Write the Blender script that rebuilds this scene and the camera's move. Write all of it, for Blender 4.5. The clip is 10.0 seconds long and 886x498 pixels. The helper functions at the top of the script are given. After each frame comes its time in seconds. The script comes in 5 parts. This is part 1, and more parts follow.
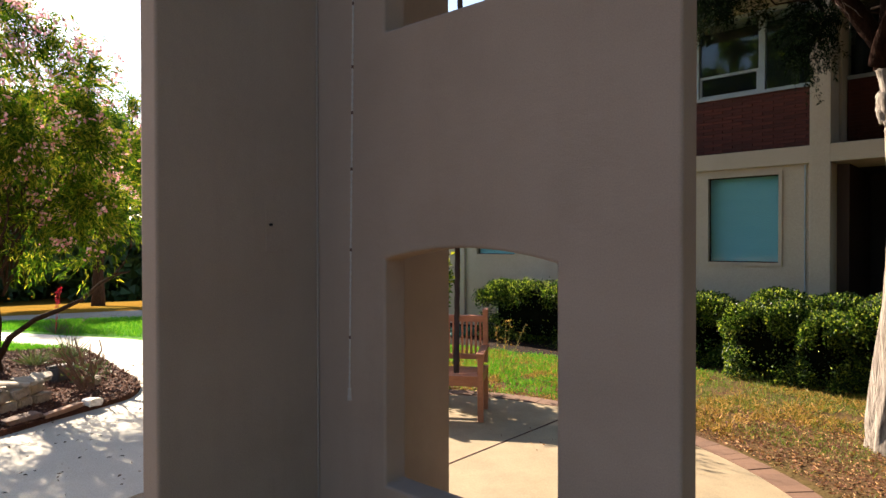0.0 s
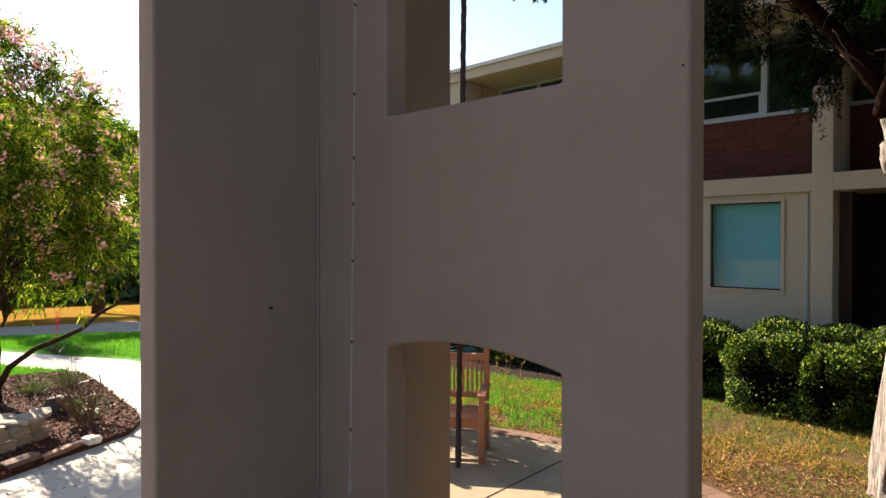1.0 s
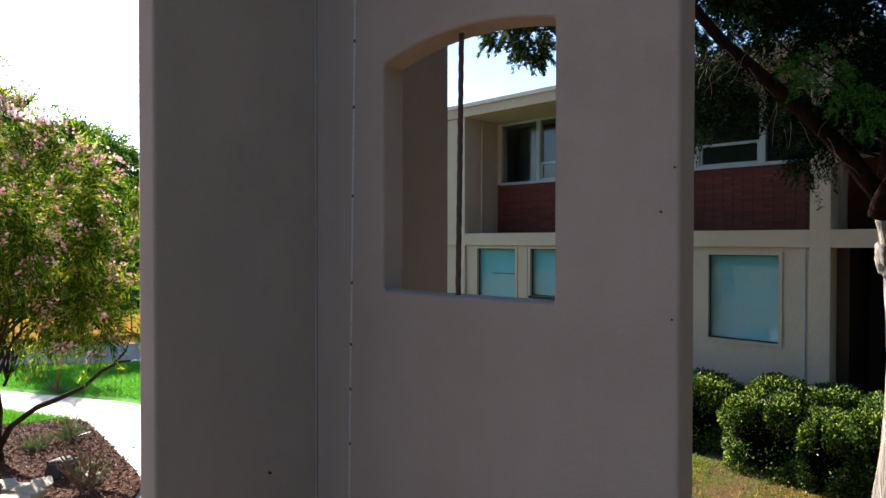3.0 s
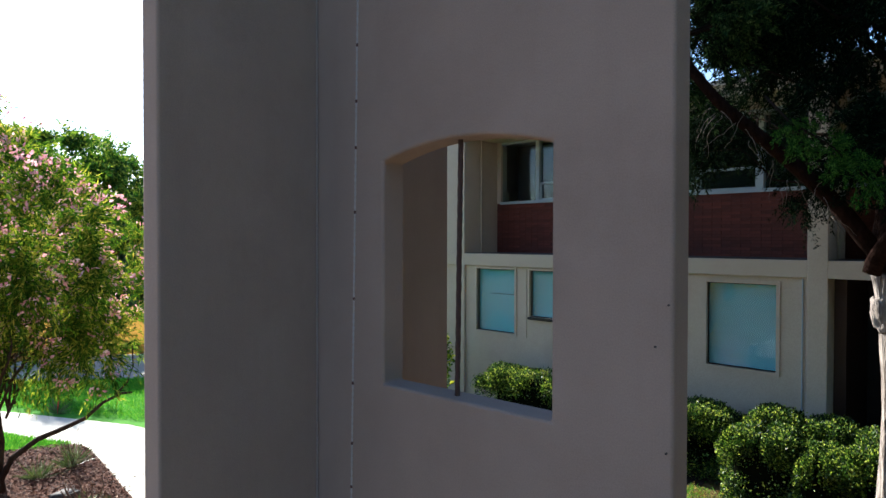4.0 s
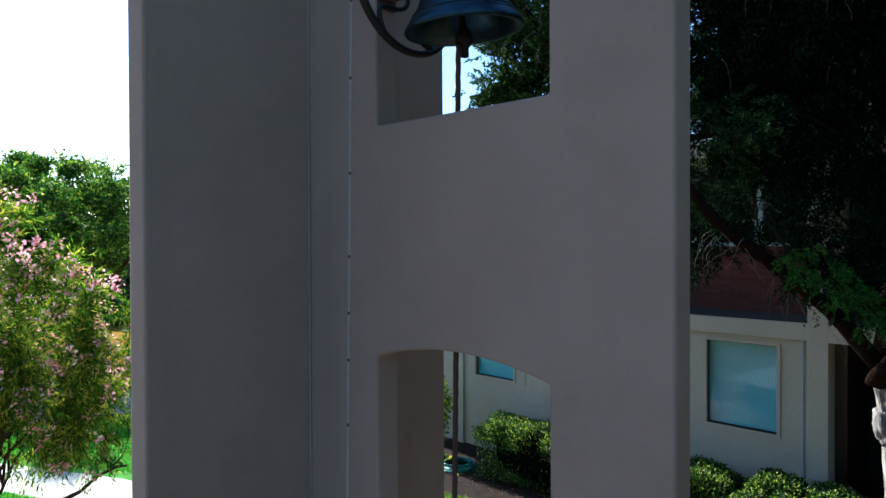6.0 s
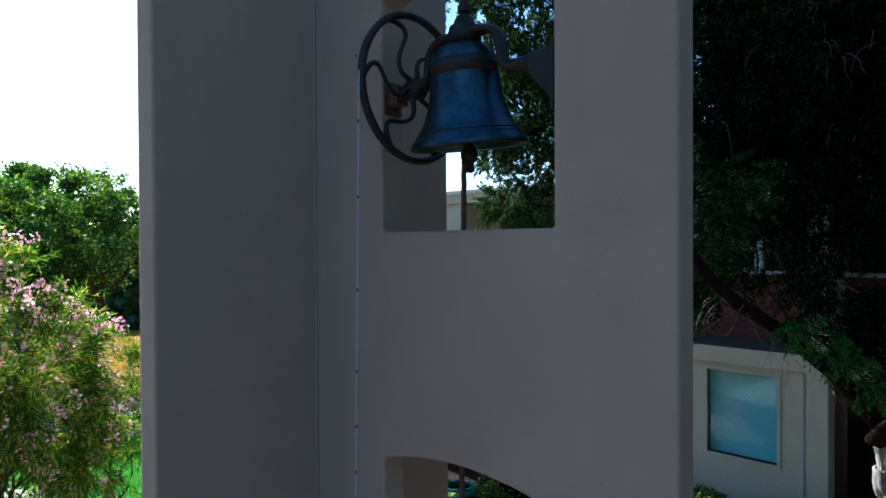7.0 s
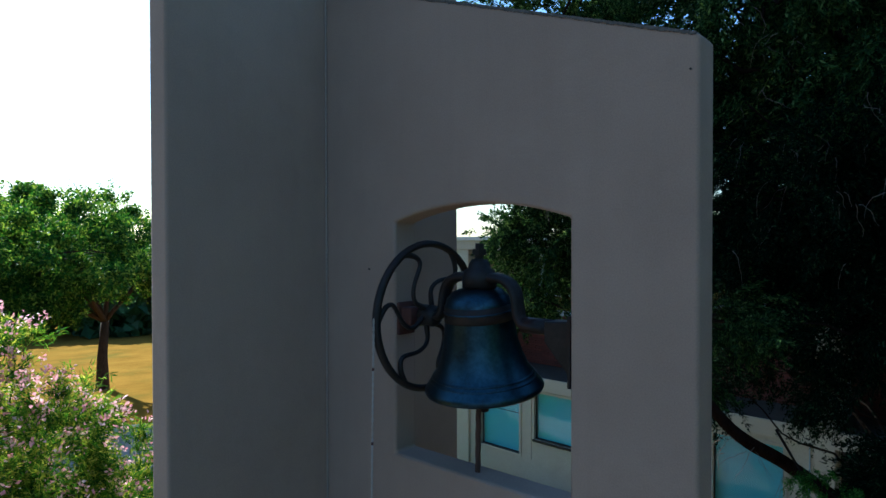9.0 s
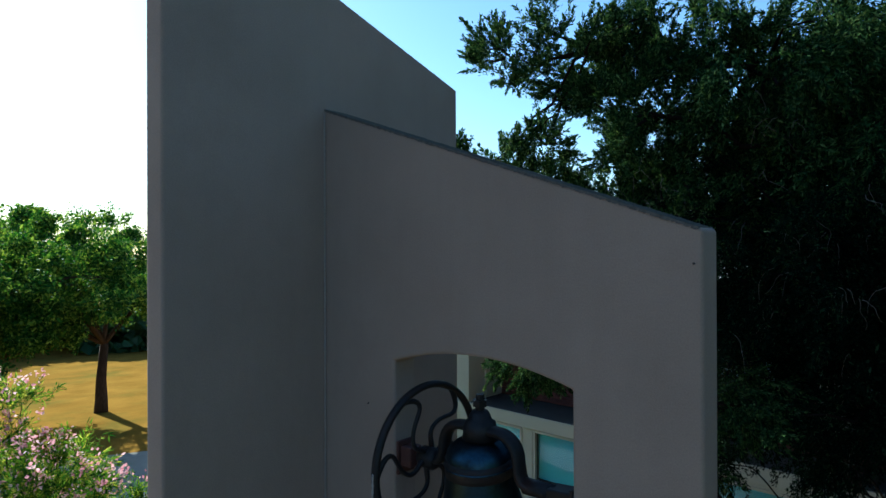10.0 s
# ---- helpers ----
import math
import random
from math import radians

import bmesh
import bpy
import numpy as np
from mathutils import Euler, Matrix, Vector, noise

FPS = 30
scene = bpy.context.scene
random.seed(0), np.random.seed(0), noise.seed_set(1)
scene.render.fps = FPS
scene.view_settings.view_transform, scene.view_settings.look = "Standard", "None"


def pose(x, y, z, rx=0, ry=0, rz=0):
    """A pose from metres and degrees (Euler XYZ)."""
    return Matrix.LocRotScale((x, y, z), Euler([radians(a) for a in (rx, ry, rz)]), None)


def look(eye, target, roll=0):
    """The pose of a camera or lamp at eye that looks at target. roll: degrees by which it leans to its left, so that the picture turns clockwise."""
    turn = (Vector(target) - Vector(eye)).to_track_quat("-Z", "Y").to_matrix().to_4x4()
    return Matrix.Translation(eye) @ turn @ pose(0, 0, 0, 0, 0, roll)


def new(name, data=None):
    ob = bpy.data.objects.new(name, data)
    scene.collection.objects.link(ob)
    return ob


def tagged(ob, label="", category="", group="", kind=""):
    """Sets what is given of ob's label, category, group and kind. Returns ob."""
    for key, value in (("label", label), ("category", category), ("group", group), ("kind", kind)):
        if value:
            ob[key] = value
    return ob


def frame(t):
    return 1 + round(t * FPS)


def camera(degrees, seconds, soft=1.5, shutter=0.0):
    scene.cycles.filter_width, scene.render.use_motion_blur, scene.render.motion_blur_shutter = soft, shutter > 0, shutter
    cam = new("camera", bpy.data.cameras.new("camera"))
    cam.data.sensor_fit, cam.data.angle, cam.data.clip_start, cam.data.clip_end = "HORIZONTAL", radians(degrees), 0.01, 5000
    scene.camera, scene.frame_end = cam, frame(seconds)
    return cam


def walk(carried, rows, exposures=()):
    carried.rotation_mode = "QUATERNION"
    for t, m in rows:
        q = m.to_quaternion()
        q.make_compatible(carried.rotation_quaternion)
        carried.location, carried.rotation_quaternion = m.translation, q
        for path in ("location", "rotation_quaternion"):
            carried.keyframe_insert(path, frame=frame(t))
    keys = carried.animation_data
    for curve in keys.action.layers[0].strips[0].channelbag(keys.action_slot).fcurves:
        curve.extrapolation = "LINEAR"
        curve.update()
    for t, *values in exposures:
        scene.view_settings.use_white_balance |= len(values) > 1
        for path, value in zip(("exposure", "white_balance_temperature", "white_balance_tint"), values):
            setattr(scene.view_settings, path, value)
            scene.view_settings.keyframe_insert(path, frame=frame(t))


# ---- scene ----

# The camera rises straight up in front of the bell tower.
cam = camera(72.0, 10.0)
PATH = [
    (0, (2.349, -1.817, 1.649), (1.045, -0.3, 1.628), -0.1),
    (0.5, (2.336, -1.807, 1.833), (1.031, -0.291, 1.809), 0.0),
    (1, (2.323, -1.796, 2.018), (1.018, -0.28, 1.996), -0.0),
    (1.5, (2.316, -1.79, 2.206), (1.011, -0.274, 2.186), -0.1),
    (2, (2.319, -1.784, 2.394), (1.016, -0.268, 2.372), -0.1),
    (2.5, (2.34, -1.79, 2.57), (1.034, -0.275, 2.547), 0.0),
    (4, (2.381, -1.835, 3.174), (1.076, -0.32, 3.146), 0.1),
    (4.5, (2.394, -1.808, 3.376), (1.088, -0.293, 3.349), 0.1),
    (5, (2.385, -1.777, 3.572), (1.079, -0.262, 3.546), 0.1),
    (5.5, (2.352, -1.767, 3.775), (1.048, -0.25, 3.756), -0.1),
    (7, (2.355, -1.813, 4.439), (1.053, -0.295, 4.419), -0.3),
    (7.5, (2.359, -1.831, 4.662), (1.056, -0.313, 4.641), -0.2),
    (8, (2.355, -1.847, 4.891), (1.051, -0.331, 4.867), -0.0),
    (8.5, (2.325, -1.846, 5.141), (1.018, -0.332, 5.113), 0.0),
    (9, (2.312, -1.828, 5.393), (1.003, -0.316, 5.367), -0.1),
    (9.5, (2.296, -1.811, 5.67), (0.99, -0.297, 5.644), -0.3),
    (10, (2.293, -1.803, 5.935), (0.984, -0.291, 5.94), -0.2),
]
walk(cam, [(t, look(eye, target, roll)) for t, eye, target, roll in PATH],
     [(0, 2.14, 6400, 18), (2.5, 2.13, 5700, 16), (5.5, 2.04, 4850, 8), (7.5, 1.91, 4620, 2), (9.0, 1.70, 4630, 0), (10, 1.48, 4660, -2)])

# ---- light: low sun behind the tower, clear sky ----
SUN_EL, SUN_DIR = radians(30.0), Vector((-0.994, 0.108, 0)).normalized()
world = bpy.data.worlds.new("world")
scene.world = world
world.use_nodes = True
wn = world.node_tree.nodes
sky = wn.new("ShaderNodeTexSky")
sky.sky_type, sky.sun_disc = "NISHITA", False
sky.sun_elevation, sky.sun_rotation = SUN_EL, math.atan2(SUN_DIR.x, SUN_DIR.y)
sky.air_density, sky.dust_density, sky.ozone_density = 1.25, 0.6, 0.9
wn["Background"].inputs["Strength"].default_value = 0.062
world.node_tree.links.new(sky.outputs[0], wn["Background"].inputs[0])
sun = new("sun", bpy.data.lights.new("sun", "SUN"))
sun.data.energy, sun.data.angle, sun.data.color = 5.0, radians(0.55), (1.0, 0.85, 0.62)
sun.matrix_world = look(SUN_DIR * 40 * math.cos(SUN_EL) + Vector((0, 0, 40 * math.sin(SUN_EL))), (0, 0, 0))

# ---- materials ----
def node_mat(name):
    m = bpy.data.materials.new(name)
    m.use_nodes = True
    nt = m.node_tree
    return m, nt, nt.nodes["Principled BSDF"]


def noise_node(nt, scale, detail=5.0, rough=0.6, stretch=None):
    tc = nt.nodes.new("ShaderNodeTexCoord")
    n = nt.nodes.new("ShaderNodeTexNoise")
    n.inputs["Scale"].default_value, n.inputs["Detail"].default_value, n.inputs["Roughness"].default_value = scale, detail, rough
    if stretch:
        mp = nt.nodes.new("ShaderNodeMapping")
        mp.inputs["Scale"].default_value = stretch
        nt.links.new(tc.outputs["Object"], mp.inputs[0])
        nt.links.new(mp.outputs[0], n.inputs["Vector"])
    else:
        nt.links.new(tc.outputs["Object"], n.inputs["Vector"])
    return n


def ramp_node(nt, fac, stops):
    r = nt.nodes.new("ShaderNodeValToRGB")
    el = r.color_ramp.elements
    while len(el) < len(stops):
        el.new(0.5)
    for e, (p, c) in zip(el, stops):
        e.position, e.color = p, (*c, 1)
    nt.links.new(fac, r.inputs[0])
    return r


def mix_node(nt, fac, a, b, mode="MIX"):
    m = nt.nodes.new("ShaderNodeMix")
    m.data_type, m.blend_type = "RGBA", mode
    for sock, v in ((m.inputs[0], fac), (m.inputs[6], a), (m.inputs[7], b)):
        if isinstance(v, (int, float)):
            sock.default_value = v
        elif isinstance(v, tuple):
            sock.default_value = (*v, 1)
        else:
            nt.links.new(v, sock)
    return m.outputs[2]


def surf(name, c1, c2, scale=6.0, rough=0.7, fine=60.0, bump=0.3, dist=0.004, metal=0.0, stain=None, stain_scale=1.2, stretch=None, spec=0.5, tone=0.0):
    """Two scales of colour variation, a fine relief, and stains where stain gives their colour."""
    m, nt, p = node_mat(name)
    a = noise_node(nt, scale, stretch=stretch)
    col = ramp_node(nt, a.outputs[0], [(0.32, c1), (0.68, c2)]).outputs[0]
    f = noise_node(nt, fine, 4.0, stretch=stretch)
    col = mix_node(nt, 0.25, col, ramp_node(nt, f.outputs[0], [(0.35, tuple(v * 0.6 for v in c1)), (0.65, tuple(min(1, v * 1.25) for v in c2))]).outputs[0])
    if stain:
        st = noise_node(nt, stain_scale, 6.0, 0.7)
        k = ramp_node(nt, st.outputs[0], [(0.52, (0, 0, 0)), (0.72, (0.75, 0.75, 0.75))]).outputs[0]
        col = mix_node(nt, k, col, stain)
    if tone:
        oi = nt.nodes.new("ShaderNodeObjectInfo")
        k = ramp_node(nt, oi.outputs["Random"], [(0.0, (1 - tone,) * 3), (1.0, (1 + tone,) * 3)]).outputs[0]
        col = mix_node(nt, 1.0, col, k, "MULTIPLY")
    nt.links.new(col, p.inputs["Base Color"])
    p.inputs["Roughness"].default_value, p.inputs["Metallic"].default_value = rough, metal
    p.inputs["Specular IOR Level"].default_value = spec
    b = nt.nodes.new("ShaderNodeBump")
    b.inputs["Strength"].default_value, b.inputs["Distance"].default_value = bump, dist
    nt.links.new(f.outputs[0], b.inputs["Height"])
    nt.links.new(b.outputs[0], p.inputs["Normal"])
    return m


def leafy(name, stops, rough=0.5, through_light=0.35, tint=(1.0, 1.0, 0.6), spec=0.4):
    """A leaf: its colour varies from leaf to leaf, and light shines through it."""
    m, nt, p = node_mat(name)
    g = nt.nodes.new("ShaderNodeNewGeometry")
    col = ramp_node(nt, g.outputs["Random Per Island"], stops).outputs[0]
    nt.links.new(col, p.inputs["Base Color"])
    p.inputs["Roughness"].default_value = rough
    p.inputs["Specular IOR Level"].default_value = spec
    t = nt.nodes.new("ShaderNodeBsdfTranslucent")
    nt.links.new(mix_node(nt, 1.0, col, tint, "MULTIPLY"), t.inputs[0])
    mx = nt.nodes.new("ShaderNodeMixShader")
    mx.inputs[0].default_value = through_light
    nt.links.new(p.outputs[0], mx.inputs[1])
    nt.links.new(t.outputs[0], mx.inputs[2])
    nt.links.new(mx.outputs[0], nt.nodes["Material Output"].inputs[0])
    return m


def glass_mat(name, tint, face=0.10, edge=0.55):
    """Clear glass whose mirror grows towards grazing view."""
    m, nt, p = node_mat(name)
    lw = nt.nodes.new("ShaderNodeLayerWeight")
    lw.inputs[0].default_value = 0.5
    pw, ma = nt.nodes.new("ShaderNodeMath"), nt.nodes.new("ShaderNodeMath")
    pw.operation, pw.inputs[1].default_value = "POWER", 3.0
    ma.operation, ma.inputs[1].default_value, ma.inputs[2].default_value = "MULTIPLY_ADD", edge, face
    nt.links.new(lw.outputs["Facing"], pw.inputs[0])
    nt.links.new(pw.outputs[0], ma.inputs[0])
    tr, gl, mx = nt.nodes.new("ShaderNodeBsdfTransparent"), nt.nodes.new("ShaderNodeBsdfGlossy"), nt.nodes.new("ShaderNodeMixShader")
    tr.inputs[0].default_value = (*tint, 1)
    gl.inputs["Roughness"].default_value = 0.02
    nt.links.new(ma.outputs[0], mx.inputs[0])
    nt.links.new(tr.outputs[0], mx.inputs[1])
    nt.links.new(gl.outputs[0], mx.inputs[2])
    nt.links.new(mx.outputs[0], nt.nodes["Material Output"].inputs[0])
    return m


def stucco(name, c1, c2, dark):
    """Troweled stucco: cloudy tone, faint runs of dirt, sand grain over shallow lumps."""
    m, nt, p = node_mat(name)
    col = ramp_node(nt, noise_node(nt, 2.0, 6.0).outputs[0], [(0.3, c1), (0.7, c2)]).outputs[0]
    runs = ramp_node(nt, noise_node(nt, 3.0, 5.0, 0.65, (1.6, 1.6, 0.2)).outputs[0], [(0.50, (0, 0, 0)), (0.85, (0.28, 0.28, 0.28))]).outputs[0]
    col = mix_node(nt, runs, col, dark)
    spots = ramp_node(nt, noise_node(nt, 0.8, 7.0, 0.72).outputs[0], [(0.54, (0, 0, 0)), (0.74, (0.5, 0.5, 0.5))]).outputs[0]
    col = mix_node(nt, spots, col, dark)
    grain = noise_node(nt, 190.0, 3.0, 0.7)
    col = mix_node(nt, 0.16, col, ramp_node(nt, grain.outputs[0], [(0.3, tuple(v * 0.5 for v in c1)), (0.7, tuple(v * 1.4 for v in c2))]).outputs[0])
    nt.links.new(col, p.inputs["Base Color"])
    p.inputs["Roughness"].default_value, p.inputs["Specular IOR Level"].default_value = 0.92, 0.2
    lumps = nt.nodes.new("ShaderNodeBump")
    lumps.inputs["Strength"].default_value, lumps.inputs["Distance"].default_value = 0.35, 0.012
    nt.links.new(noise_node(nt, 9.0, 3.0).outputs[0], lumps.inputs["Height"])
    sand = nt.nodes.new("ShaderNodeBump")
    sand.inputs["Strength"].default_value, sand.inputs["Distance"].default_value = 0.45, 0.003
    nt.links.new(grain.outputs[0], sand.inputs["Height"])
    nt.links.new(lumps.outputs[0], sand.inputs["Normal"])
    nt.links.new(sand.outputs[0], p.inputs["Normal"])
    return m


STUCCO = stucco("stucco_tower", (0.275, 0.201, 0.155), (0.327, 0.242, 0.191), (0.192, 0.136, 0.104))
GRIME = surf("top_grime", (0.07, 0.062, 0.056), (0.14, 0.125, 0.11), 40.0, 0.95, 120.0, 0.5, 0.003)
BEAD = surf("corner_bead", (0.26, 0.21, 0.178), (0.31, 0.255, 0.22), 9.0, 0.7, 90.0, 0.1, 0.001)
BUILDING = surf("painted_concrete", (0.37, 0.315, 0.235), (0.43, 0.37, 0.28), 1.4, 0.85, 90.0, 0.2, 0.003, stain=(0.31, 0.255, 0.19), stain_scale=0.7)
BRICK = surf("brick_red", (0.066, 0.014, 0.008), (0.112, 0.027, 0.015), 14.0, 0.85, 120.0, 0.5, 0.003, tone=0.25)
MORTAR = surf("mortar", (0.045, 0.011, 0.007), (0.068, 0.018, 0.012), 20.0, 0.95, 150.0, 0.4, 0.002)
FRAME = surf("window_frame_white", (0.25, 0.31, 0.34), (0.32, 0.385, 0.42), 5.0, 0.5, 60.0, 0.1, 0.001)
GLASS = glass_mat("window_glass", (0.85, 0.93, 0.95), 0.03, 0.3)
GLASS_UP = glass_mat("upper_window_glass", (0.8, 0.9, 0.95), 0.035, 0.3)
BLIND = surf("blind_fabric", (0.21, 0.44, 0.46), (0.26, 0.51, 0.53), 2.0, 0.8, 40.0, 0.15, 0.002, stretch=(1, 1, 8))
# next two: shade of the rooms and the entrance put into the colours
ROOM_SHADE = surf("interior_shade", (0.012, 0.010, 0.008), (0.022, 0.018, 0.015), 2.0, 0.9, 20.0, 0.1, 0.002)
DOORWOOD_SHADED = surf("door_wood_shaded", (0.022, 0.009, 0.006), (0.04, 0.017, 0.010), 4.0, 0.5, 40.0, 0.2, 0.002, stretch=(6, 6, 0.6))
ROOFING = surf("roof_metal_edge", (0.45, 0.42, 0.38), (0.55, 0.52, 0.47), 3.0, 0.6, 40.0, 0.1, 0.002)
CONCRETE = surf("plaza_concrete", (0.205, 0.158, 0.092), (0.285, 0.225, 0.135), 2.6, 0.85, 110.0, 0.35, 0.003, stain=(0.15, 0.122, 0.075), stain_scale=1.1)
WALKWAY = surf("walkway_concrete", (0.37, 0.35, 0.285), (0.45, 0.425, 0.35), 1.2, 0.85, 90.0, 0.35, 0.003, stain=(0.28, 0.262, 0.21), stain_scale=0.6)
PAVER = surf("border_brick", (0.105, 0.054, 0.032), (0.155, 0.085, 0.052), 12.0, 0.85, 120.0, 0.4, 0.003, tone=0.12)
IRON = surf("cast_iron_painted", (0.010, 0.009, 0.010), (0.021, 0.017, 0.016), 18.0, 0.55, 90.0, 0.3, 0.002, metal=0.2, stain=(0.038, 0.016, 0.011), stain_scale=7.0, spec=0.3)
BELLMETAL = surf("bell_blue_black_metal", (0.022, 0.041, 0.060), (0.046, 0.075, 0.102), 9.0, 0.40, 60.0, 0.2, 0.001, metal=1.0, stain=(0.02, 0.016, 0.016), stain_scale=11.0)
RUST = surf("rusty_bracket", (0.05, 0.018, 0.014), (0.085, 0.03, 0.022), 15.0, 0.75, 80.0, 0.4, 0.002)
ROPE_PALE = surf("pale_wire_rope", (0.29, 0.26, 0.24), (0.36, 0.325, 0.30), 30.0, 0.6, 300.0, 0.4, 0.001)
ROPE_DARK = surf("brown_rope", (0.045, 0.022, 0.016), (0.08, 0.04, 0.028), 30.0, 0.9, 260.0, 0.6, 0.003, stretch=(1, 1, 0.5))
TEAK = surf("bench_red_teak", (0.27, 0.10, 0.05), (0.38, 0.16, 0.085), 9.0, 0.5, 70.0, 0.25, 0.002, stretch=(1.0, 5, 5))
BARK_J = surf("juniper_bark", (0.06, 0.046, 0.038), (0.40, 0.35, 0.30), 26.0, 0.95, 90.0, 1.0, 0.03, stretch=(1, 1, 0.10))
# darker copy of the trunk's bark: the crown's shadow on the limbs
BARK_SHADED = surf("juniper_limb_bark_shaded", (0.006, 0.003, 0.002), (0.024, 0.013, 0.010), 22.0, 0.95, 60.0, 1.0, 0.02, stretch=(1, 0.4, 0.4), spec=0.02)
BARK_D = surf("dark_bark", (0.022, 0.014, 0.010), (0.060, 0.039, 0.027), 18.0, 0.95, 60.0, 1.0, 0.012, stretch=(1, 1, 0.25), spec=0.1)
# boughs too carry the crown's shade in their colour
BOUGH_SHADED = surf("juniper_bough_shaded", (0.008, 0.006, 0.005), (0.022, 0.016, 0.013), 18.0, 0.95, 80.0, 0.6, 0.004, spec=0.02)
TWIG = surf("dead_twig", (0.11, 0.085, 0.07), (0.22, 0.18, 0.15), 18.0, 0.9, 80.0, 0.4, 0.002, spec=0.1)
GROUND = surf("dry_lawn_ground", (0.16, 0.090, 0.015), (0.26, 0.146, 0.025), 0.55, 0.95, 30.0, 0.8, 0.02, stain=(0.105, 0.098, 0.020), stain_scale=0.22, spec=0.0)
LAWN = surf("green_lawn_ground", (0.05, 0.18, 0.014), (0.09, 0.26, 0.022), 3.0, 0.95, 50.0, 0.9, 0.02, spec=0.08)
PATCHY = surf("patchy_lawn_ground", (0.105, 0.054, 0.032), (0.095, 0.076, 0.026), 1.7, 0.95, 45.0, 0.9, 0.02, stain=(0.058, 0.028, 0.022), stain_scale=1.6, spec=0.04)
MULCH = surf("bark_mulch_ground", (0.055, 0.023, 0.014), (0.115, 0.050, 0.029), 14.0, 0.95, 70.0, 1.0, 0.03, spec=0.08)
LEDGE_DARK = surf("ledge_dark", (0.018, 0.015, 0.013), (0.035, 0.03, 0.026), 5.0, 0.9, 60.0, 0.4, 0.003)
# dark soil made darker still: the hedges' shadow is in this colour
SHADED_SOIL = surf("bare_soil_shaded", (0.013, 0.009, 0.007), (0.030, 0.019, 0.014), 9.0, 0.95, 60.0, 1.0, 0.02, spec=0.08)
FAR_CONCRETE = surf("far_path_concrete", (0.20, 0.185, 0.155), (0.27, 0.25, 0.21), 1.0, 0.9, 40.0, 0.3, 0.004, stain=(0.15, 0.14, 0.12), stain_scale=0.5, spec=0.1)
LIMESTONE = surf("limestone", (0.25, 0.21, 0.155), (0.40, 0.345, 0.265), 5.0, 0.9, 60.0, 0.7, 0.008, stain=(0.25, 0.19, 0.13), stain_scale=4.0, tone=0.15)
DARKROCK = surf("dark_boulder", (0.028, 0.024, 0.021), (0.06, 0.05, 0.043), 8.0, 0.85, 60.0, 0.8, 0.01)
UNSEEN_FLOOR = surf("unseen_floor_grey", (0.05, 0.05, 0.052), (0.07, 0.07, 0.072), 2.0, 0.9, 80.0, 0.3, 0.003)
# near-black so that the hedges' inner shade is in the colour
HEDGE_SHADE = surf("hedge_inner_shade", (0.002, 0.003, 0.002), (0.005, 0.006, 0.003), 9.0, 0.95, 50.0, 0.5, 0.01, spec=0.0)
HOSE = surf("green_hose", (0.01, 0.10, 0.075), (0.02, 0.16, 0.12), 20.0, 0.4, 80.0, 0.1, 0.001)
LEAF_J = leafy("juniper_leaf", [(0.0, (0.005, 0.013, 0.006)), (0.5, (0.020, 0.046, 0.015)), (0.82, (0.058, 0.105, 0.030)), (1.0, (0.15, 0.20, 0.06))], 0.9, 0.25, spec=0.03)
# the crown's inner shade is put into this near-black leaf colour
LEAF_J_SHADE = leafy("juniper_leaf_shaded", [(0.0, (0.002, 0.005, 0.003)), (0.7, (0.004, 0.010, 0.005)), (0.93, (0.013, 0.028, 0.012)), (1.0, (0.05, 0.08, 0.035))], 0.9, 0.12, spec=0.03)
# lighter than the other juniper leaves: sun on the sprig put into colour
LEAF_J_LIT = leafy("juniper_fresh_lit_leaf", [(0.0, (0.008, 0.028, 0.006)), (0.6, (0.028, 0.095, 0.013)), (1.0, (0.12, 0.25, 0.035))], 0.8, 0.3, spec=0.06)
LEAF_W = leafy("willow_leaf", [(0.0, (0.012, 0.045, 0.007)), (0.5, (0.070, 0.160, 0.010)), (0.76, (0.21, 0.30, 0.020)), (0.92, (0.42, 0.41, 0.040)), (1.0, (0.55, 0.52, 0.10))], 0.75, 0.55, spec=0.06)
LEAF_O = leafy("oak_leaf", [(0.0, (0.012, 0.045, 0.006)), (0.6, (0.055, 0.140, 0.012)), (1.0, (0.30, 0.38, 0.04))], 0.6, 0.45, spec=0.15)
LEAF_H = leafy("hedge_leaf", [(0.0, (0.006, 0.016, 0.003)), (0.5, (0.016, 0.044, 0.006)), (0.78, (0.10, 0.19, 0.022)), (1.0, (0.50, 0.57, 0.08))], 0.4, 0.38, spec=0.3)
LEAF_F = leafy("far_leaf", [(0.0, (0.015, 0.04, 0.010)), (1.0, (0.045, 0.09, 0.02))], 0.6, 0.2)
PETAL = leafy("pink_petal", [(0.0, (0.62, 0.25, 0.28)), (0.7, (0.80, 0.46, 0.46)), (1.0, (0.88, 0.67, 0.62))], 0.6, 0.4, (1, 0.9, 0.95))
RED = leafy("red_flower", [(0.0, (0.5, 0.015, 0.04)), (1.0, (0.7, 0.05, 0.10))], 0.6, 0.35, (1, 0.7, 0.8))
BLADE = leafy("grass_blade", [(0.0, (0.045, 0.20, 0.012)), (0.6, (0.095, 0.31, 0.02)), (1.0, (0.22, 0.42, 0.045))], 0.6, 0.42, spec=0.15)
STRAW = leafy("dry_grass_blade", [(0.0, (0.075, 0.10, 0.016)), (0.3, (0.20, 0.17, 0.035)), (0.6, (0.36, 0.22, 0.06)), (1.0, (0.60, 0.37, 0.13))], 0.7, 0.3, spec=0.1)
